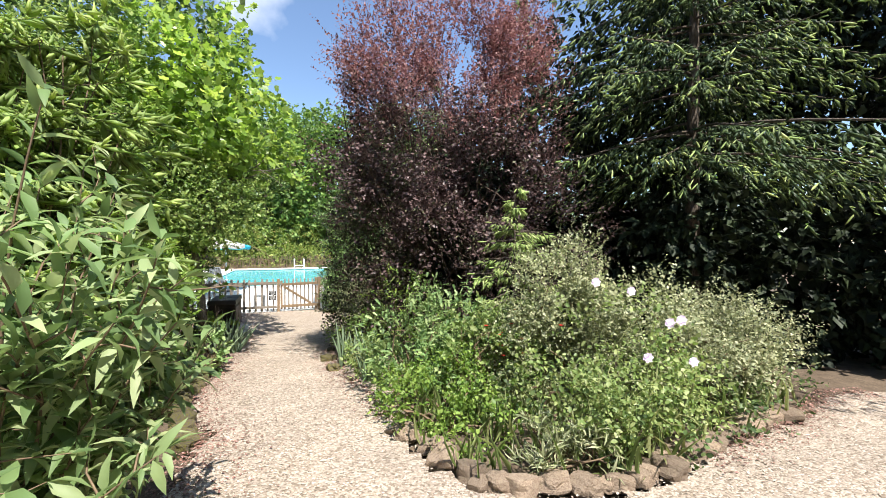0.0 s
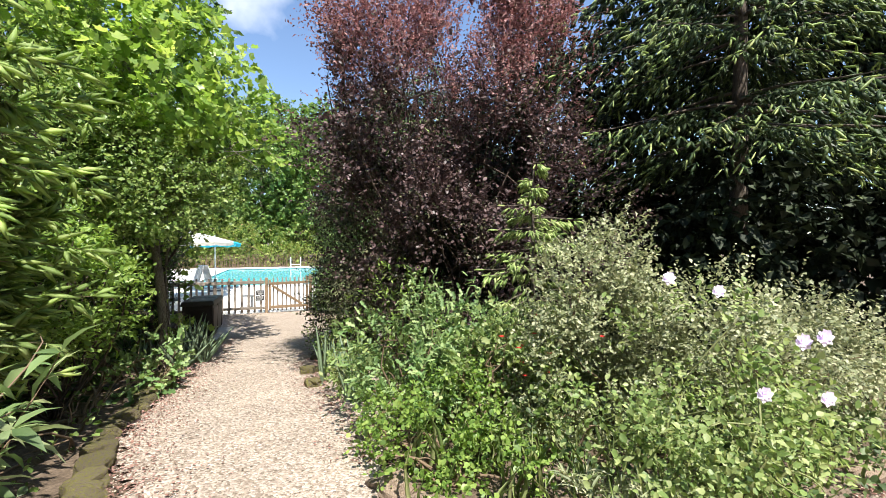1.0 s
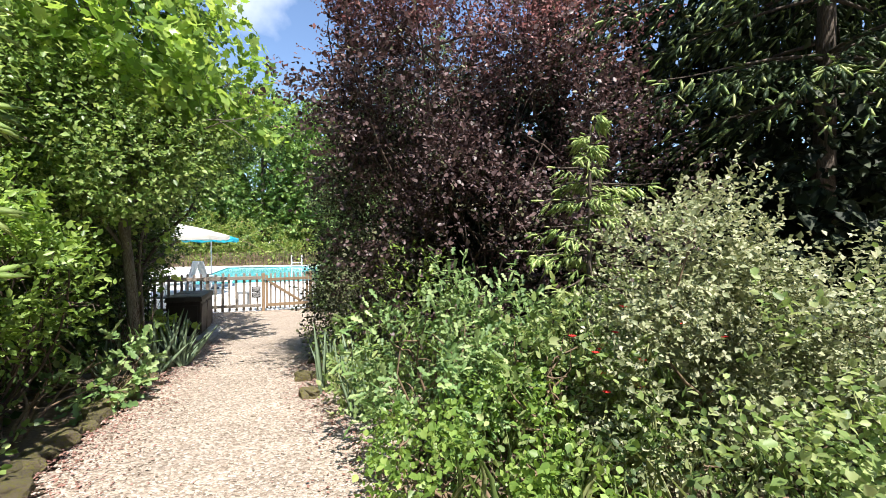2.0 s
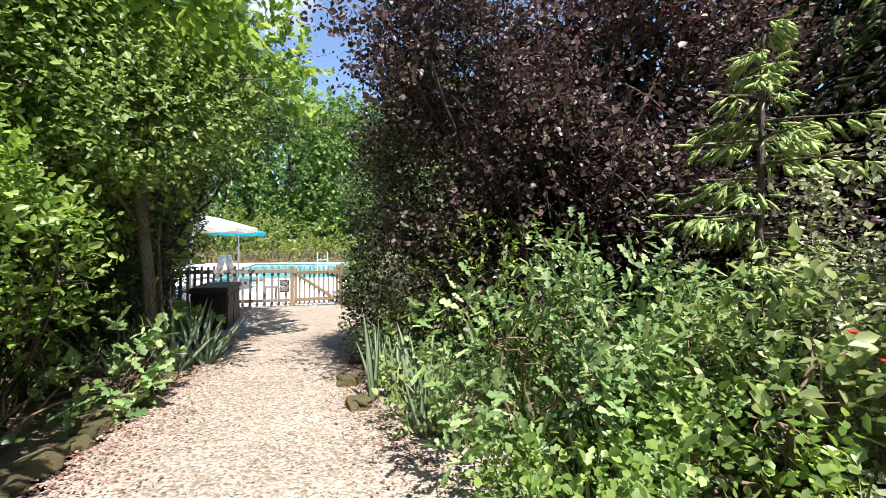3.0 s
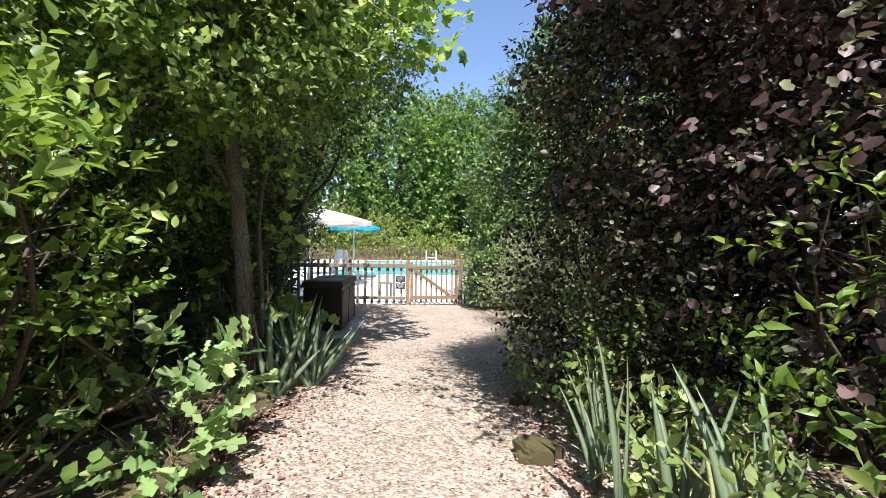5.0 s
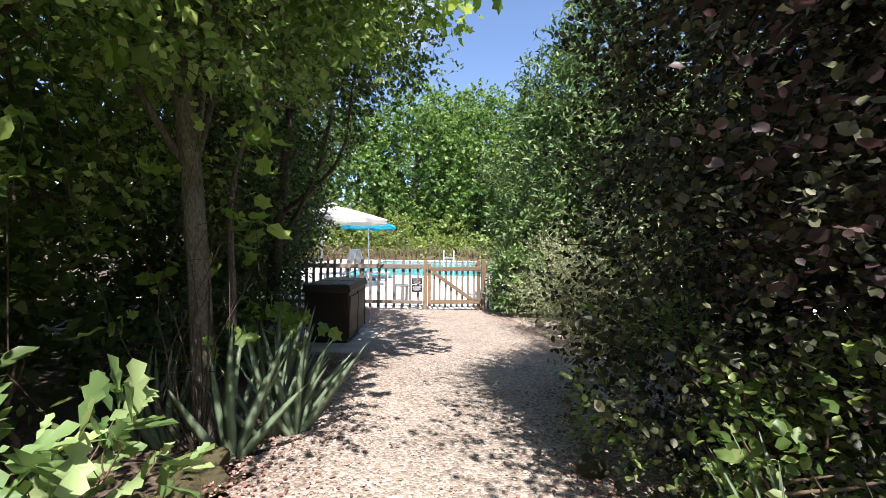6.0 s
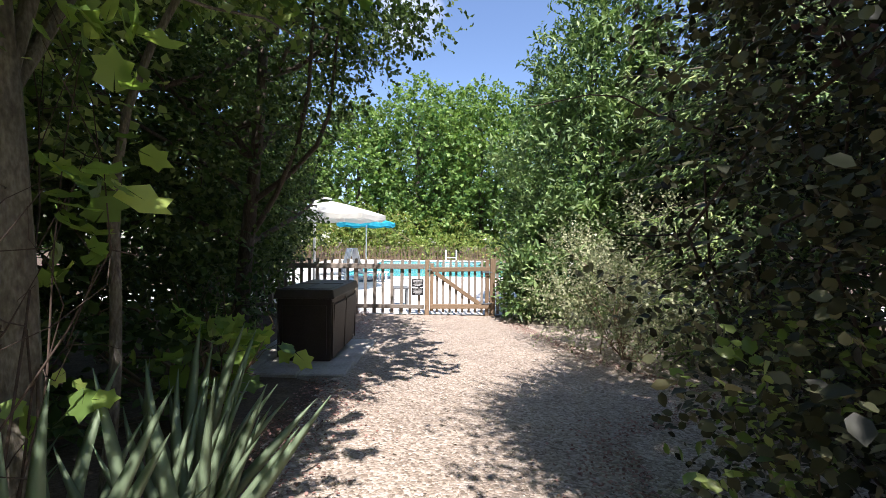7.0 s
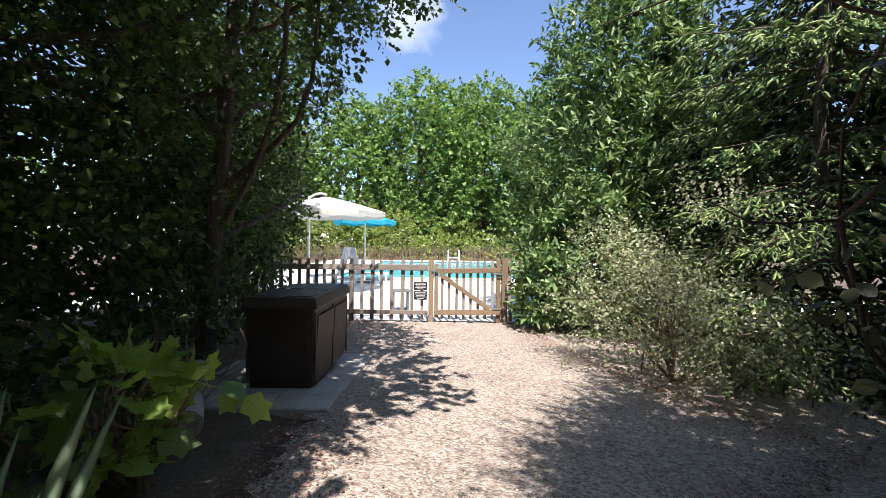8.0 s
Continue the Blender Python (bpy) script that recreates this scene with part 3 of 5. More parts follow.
def build_terrace():
    bm = bmesh.new()
    a0, a1, b0, b1 = -9.0, 12.0, 0.12, 27.0
    pa0, pa1, pb0, pb1 = -4.6, 7.4, 9.0, 24.0
    for lo, hi, f0, f1 in ((a0, pa0, b0, b1), (pa1, a1, b0, b1), (pa0, pa1, b0, pb0), (pa0, pa1, pb1, b1)):
        c, d = (lo + hi) / 2, (f0 + f1) / 2
        box_bm(bm, (hi - lo, f1 - f0, 0.4), (c, d, -0.19))
    ob = part("terrace", bm, M_TERRACE)
    ob.matrix_basis = Matrix.Translation(GATE) @ pose(0, 0, 0, 0, 0, 20.0)
    tagged(ob, "sunlit pale stone pool terrace", "terrace", kind="structure")
    slab = bmesh.new()
    box_bm(slab, (0.96, 0.60, 0.05), (0, 0, 0), None, 0.012)
    shared = bpy.data.meshes.new("coping_stone")
    slab.to_mesh(shared)
    slab.free()
    shared.materials.append(M_TERRACE)
    pool = thing("swimming_pool", tuple(GATE), "rectangular swimming pool with turquoise water and pale coping", "swimming pool", turn=20.0)
    for k in range(12):
        for b in (pb0 - 0.15, pb1 + 0.15):
            c = part("coping_stone", shared, M_TERRACE, pool)
            c.matrix_basis = pose(pa0 + 0.5 + k * 1.0, b, 0.05)
    for k in range(15):
        for a in (pa0 - 0.15, pa1 + 0.15):
            c = part("coping_stone", shared, M_TERRACE, pool)
            c.matrix_basis = pose(a, pb0 + 0.5 + k * 1.0, 0.05, 0, 0, 90)
    wb = bmesh.new()
    box_bm(wb, (pa1 - pa0, pb1 - pb0, 0.06), ((pa0 + pa1) / 2, (pb0 + pb1) / 2, -0.05))
    part("water", wb, M_WATER, pool, "clear turquoise pool water")
    # steel ladder at the far end
    lad = thing("pool_ladder", tuple(pool_side(0.9, 24.2, 0.05)), "bent white steel pool ladder on the coping", "pool ladder", turn=20.0)
    for x in (-0.42, 0.42):
        t = np.linspace(0, math.pi, 12)
        pts = [(x, 0.25, 0.0), (x, 0.25, 0.5)] + [(x, 0.25 * math.cos(k), 0.62 + 0.28 * math.sin(k)) for k in t] + [(x, -0.25, 0.4), (x, -0.25, -0.1)]
        V, F = tubes([(pts, 0.05, 0.05)], 8)
        part("rail", mesh_np("rail", V, F, True), M_WHITE, lad)
    for z in (0.05, 0.3):
        V, F = tubes([([(-0.42, -0.25, z), (0, -0.25, z), (0.42, -0.25, z)], 0.03, 0.03)], 8)
        part("rung", mesh_np("rung", V, F, True), M_WHITE, lad)


build_ground()
build_gravel()
build_terrace()

# ---- fence, gate, sign ----
def picket_mesh(name, w, h, t, pointed=True):
    bm = bmesh.new()
    top = h - (w * 0.35 if pointed else 0)
    prof = [(-w / 2, 0.04), (w / 2, 0.04), (w / 2, top), (w * 0.22, h), (-w * 0.22, h), (-w / 2, top)]
    a = [bm.verts.new((x, -t / 2, z)) for x, z in prof]
    b = [bm.verts.new((x, t / 2, z)) for x, z in prof]
    bm.faces.new(a)
    bm.faces.new(b[::-1])
    for i in range(6):
        j = (i + 1) % 6
        bm.faces.new((a[j], a[i], b[i], b[j]))
    bmesh.ops.recalc_face_normals(bm, faces=bm.faces)
    me = bpy.data.meshes.new(name)
    bm.to_mesh(me)
    bm.free()
    return me


def rail_part(name, a, b, w, t, material, parent, bevel=0.006):
    """A squared timber from a to b (x, z in the fence's plane)."""
    (x0, y0, z0), (x1, y1, z1) = a, b
    d = Vector((x1 - x0, y1 - y0, z1 - z0))
    bm = bmesh.new()
    box_bm(bm, (w, t, d.length), (0, 0, 0), None, bevel)
    ob = part(name, bm, material, parent)
    tilt = math.degrees(math.atan2(d.x, d.z))
    ob.matrix_basis = Matrix.Translation(Vector(((x0 + x1) / 2, (y0 + y1) / 2, (z0 + z1) / 2))) @ pose(0, 0, 0, 0, tilt, 0)
    return ob


def build_fence():
    rng = random.Random(4)
    fence = thing("picket_fence", tuple(GATE), "weathered grey wooden picket fence round the pool", "fence", turn=20.0)
    mesh = picket_mesh("picket", 0.062, 1.2, 0.02)
    mesh.materials.append(M_WOOD_GREY)
    x = -0.17
    while x > -6.2:
        p = part("picket", mesh, M_WOOD_GREY, fence)
        p.matrix_basis = pose(x, 0.035, 0, 0, rng.uniform(-1.2, 1.2), 0) @ Matrix.Diagonal((rng.uniform(0.9, 1.25), 1, rng.uniform(0.985, 1.015), 1))
        x -= 0.195 if x > -1.6 else 0.165
    for z, w in ((0.19, 0.085), (1.05, 0.11)):
        for x0, x1 in ((-0.06, -1.55), (-1.56, -3.4), (-3.41, -6.3)):
            r = rail_part("rail", (x0, -0.005, z), (x1, -0.005, z + rng.uniform(-0.012, 0.012)), w, 0.045, M_WOOD_GREY, fence)
    for x in (-1.55, -3.4, -5.2):
        rail_part("post", (x, 0.09, -0.25), (x, 0.09, 1.12), 0.085, 0.085, M_WOOD_GREY, fence)
    for x in (1.53, 1.66):
        p = part("picket", mesh, M_WOOD_GREY, fence)
        p.matrix_basis = pose(x, 0.035, 0, 0, rng.uniform(-2, 2), 0)
    rail_part("rail", (1.48, -0.005, 1.05), (1.75, -0.005, 1.04), 0.09, 0.045, M_WOOD_GREY, fence)

    gate = thing("wooden_gate", tuple(GATE), "closed brown wooden gate with a diagonal brace", "gate", turn=20.0)
    rail_part("gate_post", (0.0, 0.0, -0.3), (0.0, 0.0, 1.20), 0.095, 0.095, M_WOOD_BROWN, gate)
    rail_part("gate_post", (1.40, 0.0, -0.3), (1.405, 0.0, 1.24), 0.11, 0.11, M_WOOD_BROWN, gate)
    rail_part("gate_post", (1.29, 0.03, 0.0), (1.29, 0.03, 1.22), 0.08, 0.06, M_WOOD_BROWN, gate)
    rail_part("stile", (0.10, 0.0, 0.10), (0.10, 0.0, 1.13), 0.075, 0.045, M_WOOD_BROWN, gate)
    rail_part("gate_rail", (0.07, -0.03, 0.99), (1.34, -0.03, 1.02), 0.095, 0.04, M_WOOD_BROWN, gate)
    rail_part("gate_rail", (0.07, -0.03, 0.20), (1.34, -0.03, 0.22), 0.10, 0.04, M_WOOD_BROWN, gate)
    rail_part("brace", (0.17, -0.034, 0.93), (1.12, -0.034, 0.27), 0.085, 0.035, M_WOOD_BROWN, gate)
    gm = picket_mesh("gate_picket", 0.052, 1.17, 0.02)
    gm.materials.append(M_WOOD_GREY)
    for k in range(8):
        p = part("gate_picket", gm, M_WOOD_GREY, gate)
        p.matrix_basis = pose(0.21 + 0.138 * k, 0.015, 0.03, 0, rng.uniform(-0.8, 0.8), 0)
    for z in (0.28, 0.95):
        bm = bmesh.new()
        box_bm(bm, (0.22, 0.008, 0.03), (1.28, -0.056, z), None, 0.002)
        part("hinge", bm, M_GREY, gate, "dark iron strap hinge")
    bm = bmesh.new()
    box_bm(bm, (0.10, 0.02, 0.025), (0.06, -0.062, 0.99), None, 0.003)
    part("latch", bm, M_GREY, gate, "dark iron latch")

    sign = thing("notice_board", tuple(pool_side(-0.20, -0.045, 0.0)), "small black notice board with pale print on the fence", "sign", turn=20.0)
    for z0, z1 in ((0.62, 0.785), (0.44, 0.605)):
        bm = bmesh.new()
        box_bm(bm, (0.25, 0.012, z1 - z0), (0, 0, (z0 + z1) / 2), None, 0.003)
        part("board", bm, M_BLACK, sign)
        for k in range(5):
            bm = bmesh.new()
            wd = (0.19, 0.205, 0.17, 0.2, 0.12)[k]
            box_bm(bm, (wd, 0.003, 0.010), (0, -0.008, z1 - 0.028 - 0.027 * k))
            part("print_line", bm, M_BARS, sign)


build_fence()


# ---- storage box on its slabs ----
def build_box():
    c, turn = (-5.87, 10.91), 19.8
    rng = random.Random(8)
    slabs = thing("slab_base", (c[0], c[1], 0.0), "worn concrete paving slabs under the storage box", "paving", turn=turn)
    for i in range(3):
        for j in range(4):
            bm = bmesh.new()
            box_bm(bm, (0.49, 0.49, 0.10), (0, 0, 0), None, 0.012)
            s = part("slab", bm, M_CONCRETE, slabs)
            x, y = 0.31 - 0.5 * i, -0.76 + 0.5 * j
            s.matrix_basis = pose(x, y, 0.165 - 0.036 * j + rng.uniform(-0.006, 0.006), rng.uniform(-1.5, 0.2), rng.uniform(-1, 1), rng.uniform(-1, 1))
    z = 0.212
    box = thing("storage_box", (c[0], c[1], z), "dark brown resin garden storage box with closed lid", "storage box", turn=turn)
    lx, ly, h = 0.64, 1.2, 0.745

    def shell(bottom, top, z0, z1, bevel):
        bm = bmesh.new()
        lo = [bm.verts.new((sx_ * bottom[0] / 2, sy_ * bottom[1] / 2, z0)) for sx_, sy_ in ((-1, -1), (1, -1), (1, 1), (-1, 1))]
        hi = [bm.verts.new((sx_ * top[0] / 2, sy_ * top[1] / 2, z1)) for sx_, sy_ in ((-1, -1), (1, -1), (1, 1), (-1, 1))]
        bm.faces.new(lo[::-1])
        bm.faces.new(hi)
        for i in range(4):
            bm.faces.new((lo[i], lo[(i + 1) % 4], hi[(i + 1) % 4], hi[i]))
        bmesh.ops.bevel(bm, geom=bm.edges[:], offset=bevel, segments=2, affect="EDGES", profile=0.6)
        return bm
    part("body", shell((lx - 0.07, ly - 0.07), (lx - 0.02, ly - 0.02), 0.0, h, 0.02), M_BOX, box)
    part("lid", shell((lx + 0.05, ly + 0.05), (lx - 0.0, ly - 0.0), h - 0.03, h + 0.075, 0.018), M_BOXTRIM, box)
    for x in (-0.15, 0.15):
        for y in (-0.29, 0.29):
            bm = bmesh.new()
            box_bm(bm, (0.25, 0.52, 0.014), (x, y, h + 0.074), None, 0.005)
            part("lid_panel", bm, M_BOXTRIM, box)
    for sx_ in (1, -1):
        for y in (-0.275, 0.275):
            bm = bmesh.new()
            box_bm(bm, (0.014, 0.50, 0.57), (sx_ * (lx / 2 - 0.012), y, 0.36), Matrix.Rotation(sx_ * 0.04, 3, "Y"), 0.005)
            p = part("side_panel", bm, M_BOX, box)
        for y in (-0.55, 0.0, 0.55):
            bm = bmesh.new()
            box_bm(bm, (0.022, 0.032, 0.64), (sx_ * (lx / 2 - 0.012), y, 0.36), None, 0.005)
            part("rib", bm, M_BOXTRIM, box)
    for sy_ in (1, -1):
        bm = bmesh.new()
        box_bm(bm, (0.50, 0.014, 0.56), (0, sy_ * (ly / 2 - 0.016), 0.36), None, 0.005)
        part("end_panel", bm, M_BOX, box)
    # pale log with two dark straps lying on the bank beside it
    rngn = np.random.default_rng(2)
    lg = thing("log", (-5.6, 9.6, 0.36), "pale weathered log tied with dark straps on the bank", "log")
    c = limb((-5.45, 9.3, 0.36), (-6.35, 10.1, 0.38), rngn, 0.02, 8) - np.array((-5.6, 9.6, 0.36))
    ends = [(np.array([c[0] - (c[1] - c[0]) * 0.02, c[0]]), 0.002, 0.1), (np.array([c[-1], c[-1] + (c[-1] - c[-2]) * 0.02]), 0.09, 0.002)]
    V, F = tubes([(c, 0.1, 0.09)] + ends, 14)
    part("trunk", mesh_np("trunk", V, F, True), M_CONCRETE, lg)
    for k in (2, 4):
        V, F = tubes([(np.array([c[k] - (c[k + 1] - c[k]) * 0.12, c[k] + (c[k + 1] - c[k]) * 0.12]), 0.104, 0.104)], 14)
        part("strap", mesh_np("strap", V, F, True), M_BLACK, lg, "dark strap")


build_box()


# ---- pool furniture ----
def build_umbrella(at, radius, rise, height, canvas, label, pole_off, turn):
    um = thing("parasol", at, label, "parasol", turn=turn)
    bm = bmesh.new()
    n, rings = 8, 4
    top = bm.verts.new((0, 0, height))
    prev = None
    for r in range(1, rings + 1):
        q = r / rings
        row = []
        for k in range(n * 2):
            a = math.pi * k / n
            sag = 0.06 * q if k % 2 else 0.0
            rr = radius * q * (0.94 if k % 2 else 1.0)
            row.append(bm.verts.new((rr * math.cos(a), rr * math.sin(a), height - rise * q ** 1.15 - sag)))
        for k in range(n * 2):
            j = (k + 1) % (n * 2)
            if prev is None:
                bm.faces.new((top, row[k], row[j]))
            else:
                bm.faces.new((prev[k], row[k], row[j], prev[j]))
        prev = row
    val = [bm.verts.new((v.co.x, v.co.y, v.co.z - 0.14)) for v in prev]
    for k in range(n * 2):
        j = (k + 1) % (n * 2)
        bm.faces.new((prev[k], val[k], val[j], prev[j]))
    bmesh.ops.solidify(bm, geom=bm.faces[:], thickness=0.006)
    part("canopy", bm, canvas, um)
    for k in range(n):
        a = 2 * math.pi * k / n
        e = (radius * 0.97 * math.cos(a), radius * 0.97 * math.sin(a), height - rise - 0.02)
        V, F = tubes([([(0, 0, height - 0.03), (e[0] * 0.5, e[1] * 0.5, height - rise * 0.46 - 0.03), e], 0.012, 0.008)], 5)
        part("rib", mesh_np("rib", V, F), M_POLE, um)
    if pole_off:
        V, F = tubes([([(pole_off, 0, 0), (pole_off, 0, height * 0.5), (pole_off * 0.98, 0, height + 0.02)], 0.045, 0.04)], 8)
        part("pole", mesh_np("pole", V, F, True), M_POLE, um)
        t = np.linspace(0, 1, 8)[:, None]
        arm = (1 - t) * np.array([pole_off, 0, height * 0.98]) + t * np.array([0, 0, height + 0.05]) + np.sin(np.pi * t) * np.array([0, 0, 0.09])
        V, F = tubes([(arm, 0.035, 0.03)], 8)
        part("arm", mesh_np("arm", V, F, True), M_POLE, um)
    else:
        V, F = tubes([([(0, 0, 0), (0, 0, height * 0.5), (0, 0, height + 0.08)], 0.03, 0.025)], 8)
        part("pole", mesh_np("pole", V, F, True), M_POLE, um)
    bm = bmesh.new()
    box_bm(bm, (0.6, 0.6, 0.08), (pole_off, 0, 0.04), None, 0.02)
    part("base_plate", bm, M_GREY, um)


build_umbrella(tuple(pool_side(-3.3, 4.4, 0.01)), 1.75, 0.45, 2.86, M_CANVAS, "open cream cantilever parasol with a white pole", -0.55, 20.0)
build_umbrella(tuple(pool_side(-2.75, 7.4, 0.01)), 1.15, 0.30, 2.62, M_TURQ, "open turquoise parasol by the pool", 0.0, 35.0)


def build_lounger(at, turn):
    lo = thing("sun_lounger", at, "white plastic sun lounger with its back raised", "sun lounger", group="loungers by the pool", turn=turn)
    bm = bmesh.new()
    box_bm(bm, (0.6, 1.1, 0.05), (0, -0.4, 0.38), None, 0.015)
    part("seat", bm, M_WHITE, lo)
    bm = bmesh.new()
    rot = Matrix.Rotation(radians(-16), 3, "X")
    box_bm(bm, (0.58, 0.05, 0.95), (0, 0.28, 0.86), rot, 0.02)
    for k in (-0.2, 0.0, 0.2):
        box_bm(bm, (0.07, 0.02, 0.8), (k, 0.245, 0.86), rot, 0.005)
    part("backrest", bm, M_WHITE, lo)
    for x in (-0.27, 0.27):
        for y in (-0.85, 0.1):
            bm = bmesh.new()
            box_bm(bm, (0.05, 0.07, 0.37), (x, y, 0.185), None, 0.01)
            part("leg", bm, M_WHITE, lo)
        bm = bmesh.new()
        box_bm(bm, (0.06, 0.6, 0.04), (x * 1.1, -0.05, 0.62), None, 0.012)
        part("armrest", bm, M_WHITE, lo)


build_lounger(tuple(pool_side(-3.5, 6.2, 0.01)), -35)
build_lounger(tuple(pool_side(-2.7, 6.6, 0.01)), 150)

tab = thing("side_table", tuple(pool_side(-0.72, 1.25, 0.01)), "small grey plastic side table behind the fence", "side table", turn=30.0)
bm_t = bmesh.new()
box_bm(bm_t, (0.42, 0.42, 0.035), (0, 0, 0.45), None, 0.012)
part("tabletop", bm_t, M_GREY, tab)
for xx in (-0.16, 0.16):
    for yy in (-0.16, 0.16):
        bm_t = bmesh.new()
        box_bm(bm_t, (0.045, 0.045, 0.44), (xx, yy, 0.22), None, 0.008)
        part("leg", bm_t, M_GREY, tab)

# ---- planting ----
def plant(name, at, label, category, leaves, leaf_material, stems=None, stem_material=None, crown="foliage", stem="stem", group=""):
    """A tree or shrub: a thing with its stem and its foliage, built in place."""
    p = thing(name, at, label, category, group)
    off = np.array(at)
    if stems:
        V, F = tubes(stems)
        part(stem, mesh_np(stem, V - off, F, True), stem_material or M_BARK, p)
    for k, (v, f) in enumerate(leaves if isinstance(leaves, list) else [leaves]):
        mat = leaf_material[k] if isinstance(leaf_material, list) else leaf_material
        part(crown, mesh_np(crown, v - off, f), mat, p)
    return p


def shrub(name, at, lobes, seed, n, template, size, mat, label, category, per=5, length=0.2, stem_mat=None, **kw):
    rng = np.random.default_rng(seed)
    depth, rough = kw.pop("depth", 0.4), kw.pop("rough", 0.2)
    extra, stem_r = kw.pop("extra", None), kw.pop("stem_r", 0.016)
    p, o = shells(lobes, n, rng, depth, rough, float(land(at[1])) + 0.02, kw.pop("gaps", 0.42))
    leaves = twig_leaves(p, o, rng, template, size, per, length, **kw)
    pick = p[rng.choice(len(p), min(16, len(p)), replace=False)]
    stems = limbs_to((at[0], at[1], float(land(at[1])) - 0.03), pick, rng, stem_r, 0.3, stem_r * 0.25)
    groups, mats = [leaves], [mat]
    if extra:
        groups.append(extra[0])
        mats.append(extra[1])
    return plant(name, (at[0], at[1], float(land(at[1]))), label, category, groups, mats, stems, stem_mat or M_TWIG)


# left: buddleia with long grey-green leaves, hanging over the path
def build_buddleia():
    rng = np.random.default_rng(11)
    g = float(land(2.0))
    stems, P, D = [], [], []
    for k in range(74):
        a = rng.uniform(0, 6.28)
        foot = np.array([-2.5 + 0.6 * math.cos(a) * rng.random(), 1.85 + 0.5 * math.sin(a) * rng.random(), g - 0.03])
        reach = rng.uniform(0.3, 1.35)
        top = foot + np.array([reach * math.cos(a), reach * math.sin(a) * 1.1, rng.uniform(1.0, 2.5) * (1.15 - 0.28 * reach)])
        top[0] = min(top[0], -1.15, -0.81 * (top[1] - 1.0) - 0.1)
        top[1] = min(top[1], 2.5)
        c = limb(foot, top, rng, 0.05, 9)
        c[:, 2] += np.linspace(0, 1, 9) ** 2 * -0.12 * reach
        stems.append((c, 0.011, 0.003))
        for q in np.linspace(0.12, 1, 20):
            i = min(int(q * 8), 7)
            w = q * 8 - i
            pt = c[i] * (1 - w) + c[i + 1] * w
            ax = unit(c[i + 1] - c[i])
            for s in range(3):
                P.append(pt)
                D.append(unit(rng.normal(size=3) + ax * 0.7))
        for s in range(6):
            i = rng.integers(2, 8)
            e = c[i] + unit(rng.normal(size=3) + [0, 0, 0.5]) * rng.uniform(0.25, 0.5)
            b = limb(c[i], e, rng, 0.08, 5)
            stems.append((b, 0.005, 0.002))
            for q in range(5):
                for r in range(3):
                    P.append(b[q])
                    D.append(unit(rng.normal(size=3) + unit(e - c[i]) * 0.8))
    P, D = np.array(P), np.array(D)
    ok = (P[:, 0] < np.minimum(-1.05, -0.81 * (P[:, 1] - 1.05) - 0.05)) & (P[:, 1] < 2.75)
    P, D = P[ok], D[ok]
    D[:, 2] -= 0.15
    nor = np.array([0, 0, 1.0]) + rng.normal(size=P.shape) * 0.35
    leaves = place(lance(0.14), P, D, nor, rng.uniform(0.07, 0.2, len(P)))
    plant("buddleia", (-2.5, 1.85, g), "tall buddleia with long grey-green leaves leaning over the path", "shrub", leaves, L_BUDD, stems, M_TWIG)


build_buddleia()


# left: feathery shrub behind it
def build_feathery():
    rng = np.random.default_rng(12)
    g = float(land(4.3))
    stems, P, D = [], [], []
    for k in range(38):
        a = rng.uniform(0, 6.28)
        foot = np.array([-3.6, 3.5, g - 0.03])
        r = rng.uniform(0.2, 1.0)
        top = foot + np.array([0.8 * r * math.cos(a), 0.6 * r * math.sin(a), rng.uniform(2.2, 4.0)])
        c = limb(foot, top, rng, 0.05, 9)
        stems.append((c, 0.018, 0.004))
        for s in range(9):
            i = rng.integers(3, 9)
            e = c[min(i, 8)] + np.array([rng.normal() * 0.45, rng.normal() * 0.45, rng.uniform(-0.25, 0.2)])
            e[0], e[1] = min(e[0], -2.75), min(e[1], 4.2)
            b = limb(c[min(i, 8)], e, rng, 0.06, 7)
            stems.append((b, 0.004, 0.0015))
            for q in range(7):
                for t in range(4):
                    P.append(b[q])
                    D.append(unit(unit(e - c[min(i, 8)]) * 0.8 + rng.normal(size=3) * 0.5 + [0, 0, -0.25]))
    P, D = np.array(P), np.array(D)
    ok = (P[:, 1] < 4.3) & (P[:, 0] < -2.7)
    P, D = P[ok], D[ok]
    leaves = place(shoot(5, 0.15, 0.22), P, D, np.array([0, 0, 1.0]) + rng.normal(size=P.shape) * 0.3, rng.uniform(0.13, 0.25, len(P)))
    plant("feathery_shrub", (-3.6, 3.5, g), "tall shrub with soft feathery yellow-green foliage", "shrub", leaves, L_FEATHER, stems, M_TWIG)


build_feathery()


